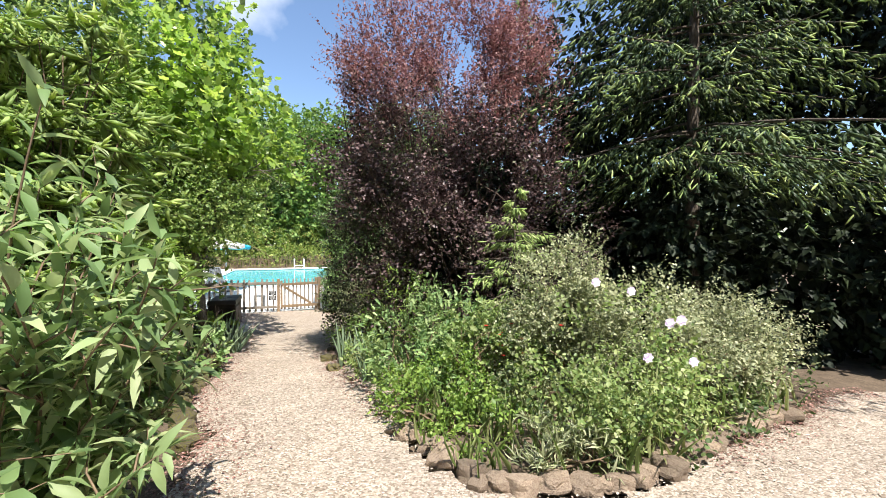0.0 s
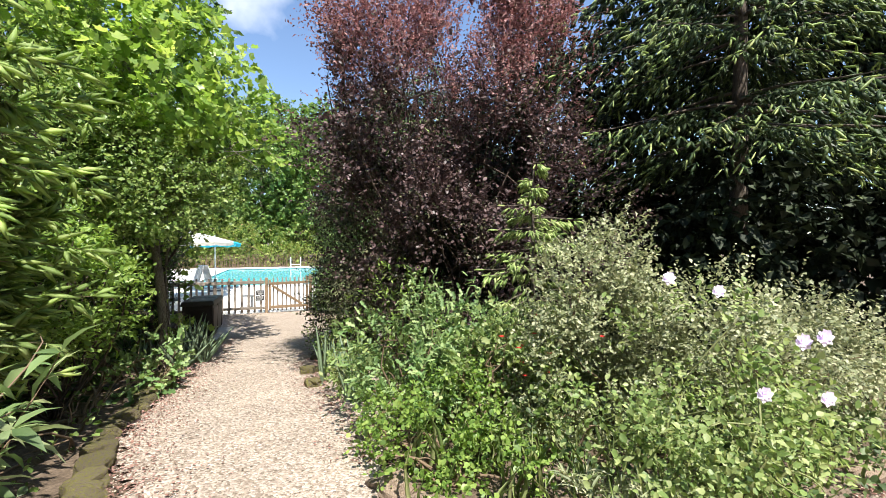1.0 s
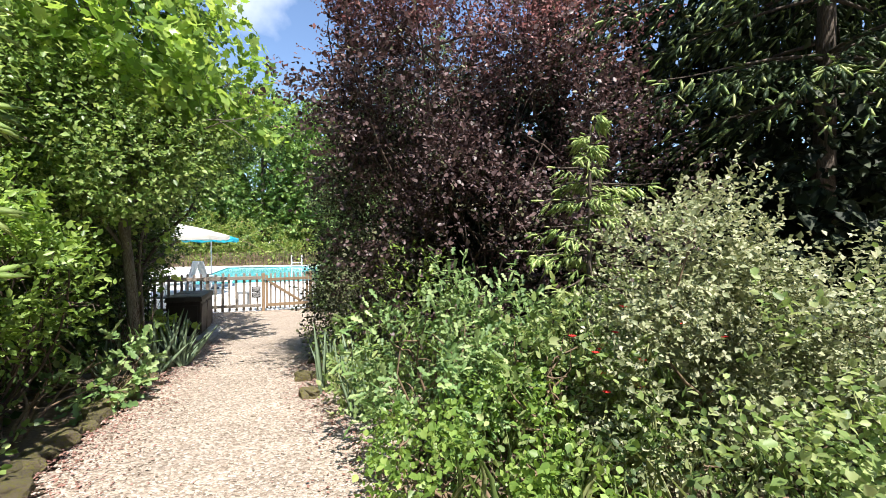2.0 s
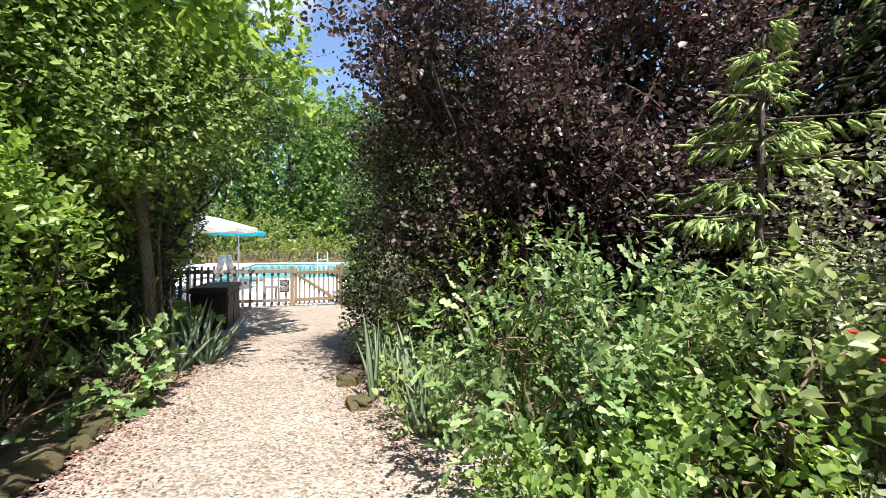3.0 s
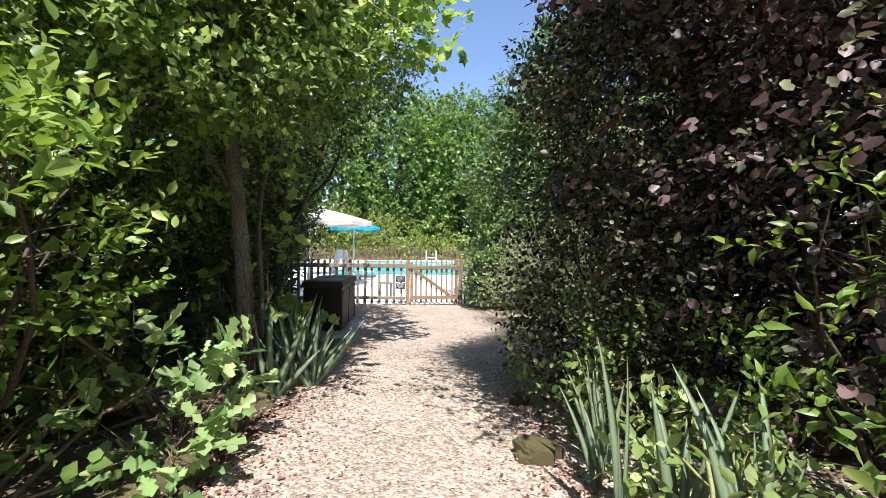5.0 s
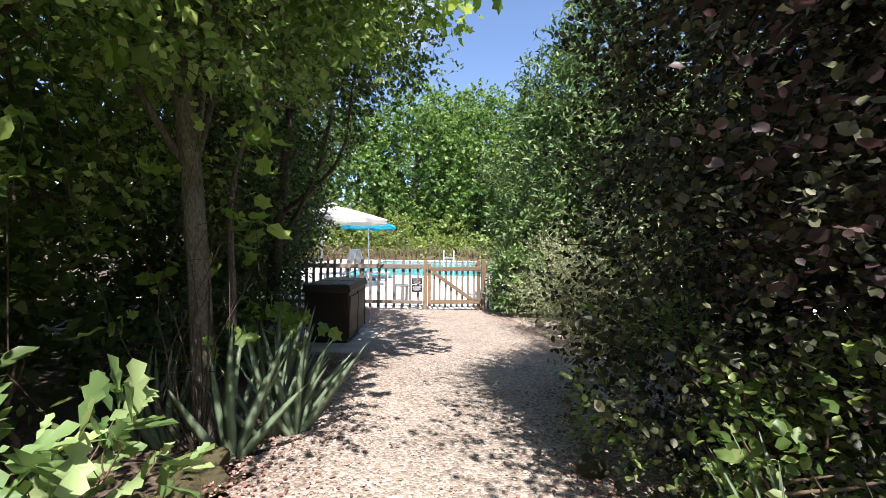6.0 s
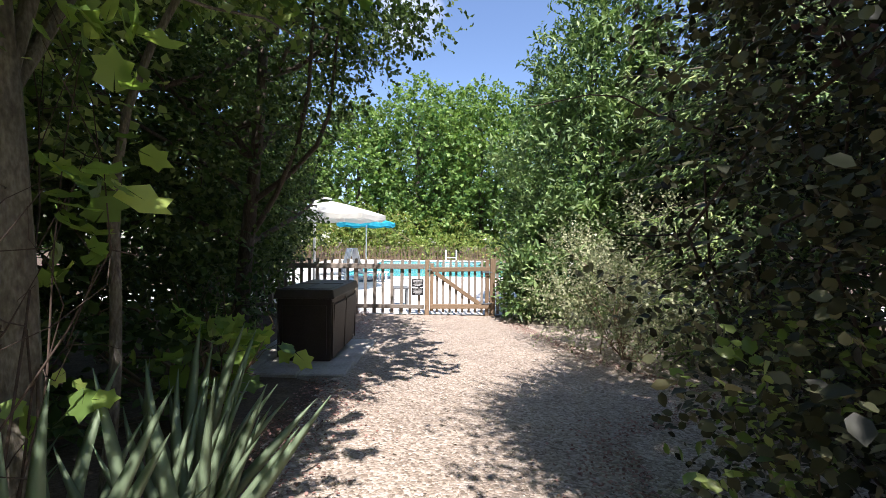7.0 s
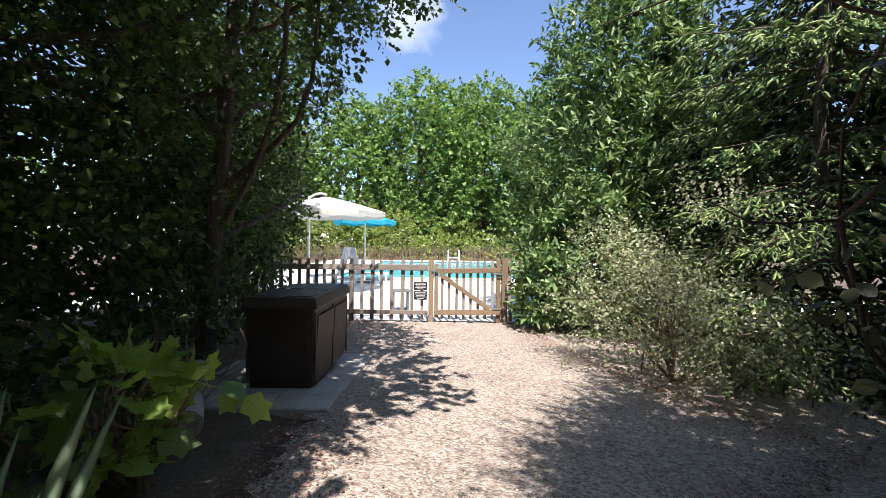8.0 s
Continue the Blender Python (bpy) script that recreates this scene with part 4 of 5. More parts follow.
def tree(name, at, trunk_top, r, lobes, seed, n, template, size, mat, label, per=5, length=0.3, limbs=12, bark=None, second=None, **kw):
    rng = np.random.default_rng(seed)
    g = float(land(at[1]))
    base = np.array([at[0], at[1], g - 0.1])
    trunk = limb(base, trunk_top, rng, 0.009, 10)
    stems = [(trunk, r, r * 0.45)]
    if second:
        stems.append((limb((*second[:2], g - 0.1), (second[0] + 0.1, second[1] + 0.5, 3.2), rng, 0.05, 10), second[2], second[2] * 0.5))
    depth, rough = kw.pop("depth", 0.5), kw.pop("rough", 0.25)
    p, o = shells(lobes, n, rng, depth, rough, g + kw.pop("clear", 0.3), kw.pop("gaps", 0.2))
    ends = p[rng.choice(len(p), limbs, replace=False)]
    for q in ends:
        i = rng.integers(3, 10)
        c = limb(trunk[i], q, rng, 0.08, 7)
        stems.append((c, r * 0.35, 0.008))
        for _ in range(3):
            j = rng.integers(2, 6)
            e = c[j] + rng.normal(size=3) * 0.45
            stems.append((limb(c[j], e, rng, 0.1, 5), r * 0.13, 0.004))
    leaves = twig_leaves(p, o, rng, template, size, per, length, **kw)
    return plant(name, (at[0], at[1], g), label, "tree", leaves, mat, stems, bark or M_BARK, "crown", "trunk")


# left: tulip tree, its trunk behind the irises
tree("tulip_tree", (-4.36, 7.38), (-4.85, 7.2, 5.6), 0.075,
     [(-4.6, 7.3, 5.3, 1.3, 1.4, 1.5), (-4.0, 6.9, 4.7, 0.9, 0.9, 0.8), (-5.3, 8.4, 4.9, 1.4, 1.3, 1.3), (-4.4, 9.0, 4.6, 1.1, 1.0, 0.9), (-3.8, 6.4, 4.5, 0.7, 0.6, 0.4)],
     21, 2500, lobed(0.66, 5, 0.5), 0.115, L_TULIP, "tulip tree with broad lobed bright green leaves over the path", 5, 0.35, 14, M_PALEBARK, second=(-4.6, 7.74, 0.03), clear=1.6)
# left: dense small-leaved trees
tree("hawthorn_tree", (-5.7, 6.3), (-5.6, 6.2, 5.0), 0.10,
     [(-5.6, 6.2, 4.6, 1.5, 1.5, 1.7), (-4.9, 5.6, 3.4, 1.0, 1.1, 1.1), (-6.3, 5.2, 3.6, 1.4, 1.4, 1.6), (-5.2, 6.9, 2.6, 0.9, 0.9, 1.0), (-5.6, 5.4, 2.2, 1.1, 1.1, 1.1), (-4.9, 7.5, 3.3, 0.9, 0.9, 0.8), (-4.45, 6.4, 3.5, 0.75, 0.7, 0.7), (-5.2, 6.6, 4.2, 1.0, 1.0, 1.0), (-4.5, 8.3, 3.6, 0.8, 0.9, 0.7), (-3.65, 6.5, 3.05, 0.6, 0.6, 0.45), (-4.1, 6.9, 2.9, 0.6, 0.6, 0.4)],
     22, 15500, diamond(0.36), 0.052, L_SMALL, "dense hawthorn tree with small dark green leaves", 7, 0.28, 16, clear=0.5)
# the next two trees carry their shade in a darkened leaf colour
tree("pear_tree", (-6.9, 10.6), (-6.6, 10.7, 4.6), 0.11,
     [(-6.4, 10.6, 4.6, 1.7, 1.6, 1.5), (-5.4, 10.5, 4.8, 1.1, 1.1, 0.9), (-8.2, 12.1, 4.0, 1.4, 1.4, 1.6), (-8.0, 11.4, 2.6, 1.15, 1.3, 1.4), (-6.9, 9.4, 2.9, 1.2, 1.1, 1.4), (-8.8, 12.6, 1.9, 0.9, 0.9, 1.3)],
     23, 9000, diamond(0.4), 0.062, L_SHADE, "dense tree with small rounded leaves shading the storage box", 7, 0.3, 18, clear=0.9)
# the wide lobe at z 6.6 is an unseen canopy added to block sky light
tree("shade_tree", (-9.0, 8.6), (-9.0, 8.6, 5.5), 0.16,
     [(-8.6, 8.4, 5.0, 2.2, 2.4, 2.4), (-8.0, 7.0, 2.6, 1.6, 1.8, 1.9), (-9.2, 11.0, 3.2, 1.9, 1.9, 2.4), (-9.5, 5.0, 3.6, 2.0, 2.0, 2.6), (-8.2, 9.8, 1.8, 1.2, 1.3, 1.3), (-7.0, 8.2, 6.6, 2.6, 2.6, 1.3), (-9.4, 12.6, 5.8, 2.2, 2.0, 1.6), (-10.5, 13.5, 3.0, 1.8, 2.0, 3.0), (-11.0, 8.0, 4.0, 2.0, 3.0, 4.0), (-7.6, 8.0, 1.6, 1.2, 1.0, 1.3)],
     24, 13500, diamond(0.38), 0.112, L_SHADE, "tall dense tree at the garden's edge, leaves darkened for shade, unseen canopy added above", 6, 0.35, 16, clear=0.0)

# left: young shoots about the tulip tree's foot
shrub("tulip_shoots", (-4.2, 7.2), [(-4.25, 7.25, 1.35, 0.3, 0.3, 0.25), (-4.3, 7.3, 2.0, 0.3, 0.3, 0.35), (-4.5, 7.1, 2.9, 0.5, 0.5, 0.4)],
      38, 80, lobed(0.66, 5, 0.5), 0.095, L_TULIP, "young leafy shoots round the tulip tree's trunk", "seedling", 4, 0.18, M_DARKTWIG, stem_r=0.005)

# left: light green shrub and low plants by the stones
shrub("broadleaf_shrub", (-4.1, 5.3), [(-4.0, 5.0, 1.9, 0.7, 0.75, 0.65), (-4.35, 5.7, 1.75, 0.65, 0.65, 0.6), (-3.95, 4.7, 1.75, 0.5, 0.5, 0.42), (-4.3, 5.2, 2.3, 0.6, 0.6, 0.55)],
      31, 2400, oval(0.27), 0.062, L_SHRUB, "leafy shrub with upright bright green leaves", "shrub", 6, 0.25, M_DARKTWIG, lift=0.9)
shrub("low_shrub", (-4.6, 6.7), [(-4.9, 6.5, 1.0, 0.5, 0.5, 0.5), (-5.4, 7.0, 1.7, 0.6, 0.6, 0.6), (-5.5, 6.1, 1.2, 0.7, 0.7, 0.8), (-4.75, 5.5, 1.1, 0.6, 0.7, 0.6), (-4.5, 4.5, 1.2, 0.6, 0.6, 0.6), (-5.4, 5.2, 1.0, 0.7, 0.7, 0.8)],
      32, 1900, oval(0.33), 0.085, L_SHADE, "green shrub under the trees, leaves darkened for shade", "shrub", 5, 0.22)
shrub("oak_seedling", (-3.75, 6.25), [(-3.7, 6.25, 0.85, 0.3, 0.35, 0.32), (-3.65, 5.95, 0.75, 0.2, 0.2, 0.2)],
      33, 90, oak(), 0.12, L_TEAL, "young oak with lobed leaves at the path's edge", "seedling", 4, 0.12, stem_r=0.007)
shrub("lower_bank_plants", (-3.75, 5.2), [(-3.6, 4.6, 0.75, 0.4, 0.5, 0.22), (-3.8, 5.5, 0.7, 0.4, 0.5, 0.25), (-3.4, 3.9, 0.8, 0.5, 0.5, 0.3), (-4.4, 6.4, 0.7, 0.4, 0.5, 0.3)],
      34, 200, oval(0.4), 0.05, L_SMALL, "low ivy and seedlings behind the edging stones", "ground cover", 5, 0.12)
shrub("branch_shrub", (-5.2, 8.85), [(-5.3, 8.8, 0.7, 0.34, 0.25, 0.16), (-4.85, 9.0, 0.86, 0.1, 0.1, 0.06)],
      35, 55, lobed(0.66, 5, 0.5), 0.13, L_TULIP, "low shoots of a tulip tree in dappled light", "seedling", 4, 0.2)
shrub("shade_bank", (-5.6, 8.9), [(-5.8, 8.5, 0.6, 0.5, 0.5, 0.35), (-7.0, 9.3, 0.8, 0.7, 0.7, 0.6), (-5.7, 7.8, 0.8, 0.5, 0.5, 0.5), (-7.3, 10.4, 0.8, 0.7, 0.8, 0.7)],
      36, 1300, oval(0.34), 0.075, L_SHADE, "ground plants on the bank, leaf colour darkened for shade", "ground cover", 5, 0.2)


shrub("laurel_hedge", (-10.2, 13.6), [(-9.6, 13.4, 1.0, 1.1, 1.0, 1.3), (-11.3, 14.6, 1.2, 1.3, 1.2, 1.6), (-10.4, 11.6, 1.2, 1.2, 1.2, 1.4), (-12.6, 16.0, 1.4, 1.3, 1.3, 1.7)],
      37, 3000, oval(0.34), 0.09, L_SHADE, "laurel hedge at the end of the picket fence, leaves darkened for shade", "hedge", 6, 0.25, gaps=0.15)

# ---- right side ----
def build_plum():
    rng = np.random.default_rng(41)
    lobes = [(0.0, 7.6, 4.6, 1.7, 1.4, 1.7), (-0.9, 6.9, 3.6, 1.05, 1.0, 1.3), (1.1, 7.6, 3.6, 1.3, 1.2, 1.5), (-0.5, 8.0, 2.4, 1.3, 1.2, 1.7), (0.3, 7.2, 2.2, 1.5, 1.2, 1.5),
             (-0.9, 7.3, 5.2, 0.8, 0.8, 1.1), (1.0, 7.7, 5.3, 1.0, 0.9, 1.1), (-0.9, 8.0, 3.9, 0.9, 0.9, 1.1), (-1.25, 6.9, 5.6, 0.32, 0.32, 0.85), (-0.55, 6.9, 6.0, 0.36, 0.36, 0.95), (0.55, 7.1, 6.0, 0.5, 0.5, 1.0), (1.35, 7.3, 5.8, 0.45, 0.45, 0.9), (1.9, 7.0, 2.6, 0.8, 0.8, 1.3)]
    p, o = shells(lobes, 27000, rng, 0.5, 0.34, 0.55, 0.3, 3.0)
    top = (p[:, 2] + rng.normal(size=len(p)) * 0.5) > 4.9
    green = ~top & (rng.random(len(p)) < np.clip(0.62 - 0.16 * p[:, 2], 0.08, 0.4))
    low = twig_leaves(p[~top & ~green], o[~top & ~green], rng, oval(0.4), 0.045, 5, 0.24)
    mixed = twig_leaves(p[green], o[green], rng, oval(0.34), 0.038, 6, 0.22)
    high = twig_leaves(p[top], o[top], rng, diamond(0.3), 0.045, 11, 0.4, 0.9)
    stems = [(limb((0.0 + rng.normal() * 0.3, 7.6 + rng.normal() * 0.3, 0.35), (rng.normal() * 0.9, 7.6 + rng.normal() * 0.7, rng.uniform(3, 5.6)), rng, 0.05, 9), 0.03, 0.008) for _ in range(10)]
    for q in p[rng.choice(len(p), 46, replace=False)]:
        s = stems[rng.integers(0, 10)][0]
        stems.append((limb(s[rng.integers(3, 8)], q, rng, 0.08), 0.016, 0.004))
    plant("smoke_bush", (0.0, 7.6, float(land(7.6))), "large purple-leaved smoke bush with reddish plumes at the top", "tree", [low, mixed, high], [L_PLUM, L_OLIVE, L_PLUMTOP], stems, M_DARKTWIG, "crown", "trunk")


build_plum()


def conifer(name, at, height, reach, seed, mat, label, tiers=20, per_tier=8, size=0.15, droop=0.35, low=0.3, density=1.0, tmpl=None, sector=None, tip_mat=None, taper=0.75, tip=None, hang=0.0):
    """A conifer: a straight trunk, tiers of drooping boughs, side twigs and needled shoots on each."""
    rng = np.random.default_rng(seed)
    g = float(land(at[1]))
    base = np.array([at[0], at[1], g])
    trunk = np.array([base + [0, 0, z] for z in np.linspace(-0.1, height, 10)])
    stems = [(trunk, 0.014 * height, 0.012)]
    P, D, PT, DT = [], [], [], []
    for i in range(tiers):
        q = i / (tiers - 1)
        z = low + (height - low - 0.15) * min(max(q + rng.normal() * 0.3 / tiers, 0), 1)
        ln = reach * (1 - q) ** taper * (0.75 + 0.35 * rng.random()) + 0.12
        for k in range(per_tier):
            a = 6.283 * (k + rng.random() * 0.8) / per_tier + i * 1.3
            if sector and math.cos(a - sector[0]) < sector[1]:
                continue
            L = ln * rng.uniform(0.6, 1.12)
            z1 = z + rng.normal() * 0.12
            t = np.linspace(0, 1, 9)
            d = np.array([math.cos(a), math.sin(a), 0])
            c = base + [0, 0, z1] + d * (t * L)[:, None]
            c[:, 2] += -droop * L * t ** 1.3 + 0.16 * L * t ** 3 + 0.05 * L * np.sin(t * 3)
            stems.append((c, 0.008 + 0.006 * L, 0.003))
            side = np.array([-d[1], d[0], 0])
            for s in np.arange(0.18, 1.0, 0.16 / max(L, 0.4) / density):
                j = min(int(s * 8), 7)
                pt = c[j] + (c[j + 1] - c[j]) * (s * 8 - j)
                w = 0.42 * L * (1 - s) ** 0.7 * (0.6 + 0.5 * rng.random()) + 0.06
                for sg in (-1, 1):
                    e = d * 0.75 + side * sg * 0.8 + np.array([0, 0, -0.3 - hang - 0.55 * rng.random()])
                    m = max(1, int(w / (size * 0.8)))
                    for h in range(m):
                        pp = pt + e * (w * (h + 0.3) / m)
                        outer = h >= m - (2 if tip else 1)
                        (PT if outer else P).append(pp)
                        (DT if outer else D).append(e + rng.normal(size=3) * (0.5 if tip else 0.18))
                        if rng.random() < 0.75:
                            P.append(pp)
                            D.append(e + side * sg * -0.9 + rng.normal(size=3) * 0.2 + [0, 0, -0.3 * rng.random()])
            PT.append(c[-1])
            DT.append(c[-1] - c[-2])
    P, D, PT, DT = np.array(P), np.array(D), np.array(PT), np.array(DT)
    kind = tmpl or shoot(6, 0.55, 0.26)
    inner = place(kind, P, D, np.array([0, 0, 1.0]) + rng.normal(size=P.shape) * 0.25, size * rng.uniform(0.75, 1.25, len(P)))
    tips = place(tip or kind, PT, DT, np.array([0, 0, 1.0]) + rng.normal(size=PT.shape) * 0.25, size * (rng.uniform(0.35, 1.0, len(PT)) if tip else rng.uniform(0.8, 1.2, len(PT))))
    return plant(name, (at[0], at[1], g), label, "tree", [inner, tips], [mat, tip_mat or mat], stems, M_BARK, "crown", "trunk")


conifer("spruce_tree", (4.3, 7.0), 10.5, 3.8, 51, L_SPRUCE, "tall spruce with drooping green boughs over the bed", 13, 9, 0.19, 0.40, 3.5, 1.0, tip_mat=L_TIP, tip=finger(4, 0.18), hang=0.25)
conifer("spruce_sapling", (1.0, 5.65), 2.65, 1.05, 52, L_TIP, "young spruce with fresh green shoots in the bed", 9, 7, 0.14, 0.22, 0.5, 1.8, tip_mat=L_TIP, tip=finger(), hang=0.2)
conifer("spruce_tree", (-0.5, 13.7), 8.5, 2.7, 53, L_CONIF, "broad spruce with light green drooping boughs by the path", 20, 9, 0.18, 0.36, 0.4, 1.05, tip_mat=L_TIP, taper=0.6, tip=finger(5))
tree("cypress_tree", (-2.8, 16.7), (-2.6, 16.8, 6.8), 0.12,
     [(-2.9, 16.6, 1.5, 1.75, 1.6, 1.7), (-3.0, 16.7, 3.3, 1.85, 1.7, 1.7), (-2.6, 16.8, 5.1, 1.6, 1.5, 1.6), (-2.2, 16.8, 6.5, 1.1, 1.1, 1.5), (-1.4, 16.4, 2.6, 1.4, 1.2, 2.4), (-3.3, 15.7, 1.0, 0.8, 0.6, 1.1), (-3.62, 15.35, 0.9, 0.6, 0.45, 1.2), (-4.02, 15.5, 0.8, 0.42, 0.26, 1.1), (-3.85, 14.85, 0.6, 0.42, 0.4, 0.8), (-3.0, 15.0, 1.0, 0.8, 0.6, 1.3)],
     54, 11500, diamond(0.2), 0.14, L_CONIF, "dense soft green cypress beside the pool gate", 6, 0.25, 10, clear=0.05, lift=0.7, gaps=0.2, rough=0.2)
conifer("spruce_tree", (2.2, 11.6), 9.5, 2.8, 55, L_SPRUCE, "tall spruce behind the smoke bush", 14, 8, 0.22, 0.4, 0.6, 0.7, tip_mat=L_TIP)


# added near-black foliage painted as shade, filling gaps behind spruce and smoke bush
def dark_belt():
    rng = np.random.default_rng(59)
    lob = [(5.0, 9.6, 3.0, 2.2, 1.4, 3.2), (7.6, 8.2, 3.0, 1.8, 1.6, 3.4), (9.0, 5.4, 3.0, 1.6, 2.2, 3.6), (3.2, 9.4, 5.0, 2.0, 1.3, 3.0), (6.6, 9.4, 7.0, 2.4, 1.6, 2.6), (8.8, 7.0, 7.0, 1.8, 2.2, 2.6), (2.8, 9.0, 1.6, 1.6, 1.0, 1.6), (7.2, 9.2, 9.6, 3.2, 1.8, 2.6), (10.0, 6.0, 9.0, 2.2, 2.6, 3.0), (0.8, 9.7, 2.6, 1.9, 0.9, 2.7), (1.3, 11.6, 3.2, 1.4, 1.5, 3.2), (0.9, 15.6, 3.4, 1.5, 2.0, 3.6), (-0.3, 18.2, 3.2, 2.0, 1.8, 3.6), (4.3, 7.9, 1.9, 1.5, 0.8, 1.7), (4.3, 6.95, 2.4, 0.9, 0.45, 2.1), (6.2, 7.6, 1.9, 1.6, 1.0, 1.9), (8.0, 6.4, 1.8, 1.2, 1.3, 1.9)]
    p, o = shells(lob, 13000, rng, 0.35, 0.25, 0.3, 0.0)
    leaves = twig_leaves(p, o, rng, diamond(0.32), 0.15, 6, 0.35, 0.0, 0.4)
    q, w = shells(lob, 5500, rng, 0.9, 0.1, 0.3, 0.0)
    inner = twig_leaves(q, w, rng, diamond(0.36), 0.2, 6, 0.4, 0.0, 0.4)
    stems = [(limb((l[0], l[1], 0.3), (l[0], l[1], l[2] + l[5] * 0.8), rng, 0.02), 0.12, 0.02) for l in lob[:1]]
    plant("shade_filler", (6.0, 8.5, float(land(8.5))), "near-black leaf mass standing in for deep shade behind the spruce and bed", "hedge", [leaves, inner], [L_DARK, L_DARK], stems, M_BARK, "crown", "trunk")


dark_belt()

# clipped wall of mixed shrubs along the path, shade painted into its dark leaves
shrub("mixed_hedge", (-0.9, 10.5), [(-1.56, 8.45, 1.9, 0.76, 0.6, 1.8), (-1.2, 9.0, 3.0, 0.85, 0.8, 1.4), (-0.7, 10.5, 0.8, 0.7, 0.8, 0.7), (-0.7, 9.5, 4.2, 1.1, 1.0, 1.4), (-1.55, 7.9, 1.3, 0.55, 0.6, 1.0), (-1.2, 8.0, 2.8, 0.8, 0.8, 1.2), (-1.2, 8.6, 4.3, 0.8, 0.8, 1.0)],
      61, 11500, oval(0.38), 0.036, L_OLIVE, "overgrown green hedge beside the path, leaves darkened for deep shade", "hedge", 6, 0.26, M_DARKTWIG, gaps=0.2)
shrub("cotoneaster", (-2.2, 12.5), [(-2.5, 12.4, 0.85, 0.6, 0.7, 0.75), (-1.9, 12.0, 1.1, 0.7, 0.7, 0.8), (-2.9, 13.3, 0.9, 0.5, 0.7, 0.8), (-1.7, 12.4, 1.2, 0.6, 0.7, 0.7)],
      62, 2600, diamond(0.36), 0.036, L_GREY, "arching cotoneaster with tiny grey-green leaves", "shrub", 11, 0.5, lift=0.5, depth=0.7, gaps=0.5)
shrub("right_low_shrub", (-1.5, 8.3), [(-1.75, 8.0, 0.85, 0.45, 0.55, 0.5), (-1.2, 7.3, 0.85, 0.5, 0.5, 0.45)],
      63, 900, oval(0.34), 0.042, L_SMALL, "low dark shrub at the foot of the smoke bush", "shrub", 6, 0.22)

# ---- the bed in front ----
shrub("oakleaf_shrub", (-0.3, 5.4), [(-0.4, 5.15, 1.2, 0.5, 0.45, 0.5), (0.0, 5.6, 1.35, 0.55, 0.45, 0.5), (-0.3, 4.9, 0.95, 0.42, 0.35, 0.35), (0.4, 5.5, 1.1, 0.5, 0.5, 0.5)],
      71, 2100, oak(), 0.072, L_TEAL, "bushy shrub with lobed blue-green leaves", "shrub", 4, 0.2, gaps=0.5, rough=0.32)
shrub("photinia", (-0.55, 6.5), [(-0.75, 6.35, 1.45, 0.42, 0.4, 0.36), (-0.3, 6.6, 1.2, 0.45, 0.4, 0.36), (-0.35, 6.15, 0.95, 0.35, 0.3, 0.22), (-0.65, 6.5, 1.85, 0.25, 0.25, 0.25)],
      80, 420, lance(0.2), 0.06, L_SHRUB, "open shrub with glossy oval leaves on bare stems", "shrub", 6, 0.2, M_DARKTWIG, lift=0.6)
shrub("edge_perennials", (-1.05, 5.9), [(-1.1, 5.95, 0.78, 0.22, 0.3, 0.22), (-0.85, 5.6, 0.8, 0.25, 0.25, 0.22), (-1.35, 6.6, 0.75, 0.2, 0.25, 0.25)],
      81, 260, oval(0.3), 0.06, L_LIME, "light green perennials at the path's edge", "perennials", 5, 0.16, M_STALK, lift=0.8)
shrub("lime_shrub", (0.5, 4.9), [(0.45, 4.7, 1.2, 0.42, 0.4, 0.5), (0.75, 5.0, 1.0, 0.4, 0.4, 0.4)],
      72, 850, oval(0.3), 0.05, L_LIME, "shrub with fresh yellow-green leaves", "shrub", 6, 0.2, rough=0.3, gaps=0.5)
shrub("elaeagnus", (1.45, 5.0), [(1.4, 4.85, 1.85, 0.55, 0.5, 0.62), (1.65, 5.1, 1.3, 0.6, 0.6, 0.7), (1.2, 4.6, 1.2, 0.5, 0.45, 0.6), (1.95, 5.0, 1.0, 0.5, 0.5, 0.5)],
      73, 7500, diamond(0.36), 0.034, L_GREY, "rounded tall shrub with small silvery grey-green leaves", "shrub", 8, 0.18, rough=0.25, gaps=0.3)
shrub("grey_shrub", (3.1, 4.7), [(2.9, 4.6, 1.35, 0.6, 0.5, 0.5), (3.5, 4.9, 1.2, 0.6, 0.5, 0.5), (2.4, 4.5, 1.4, 0.4, 0.4, 0.65), (2.55, 4.3, 0.95, 0.5, 0.4, 0.35)],
      74, 4300, diamond(0.36), 0.035, L_GREY, "spreading shrub with small silvery leaves", "shrub", 9, 0.32, depth=0.6, lift=0.5, rough=0.38, gaps=0.42)


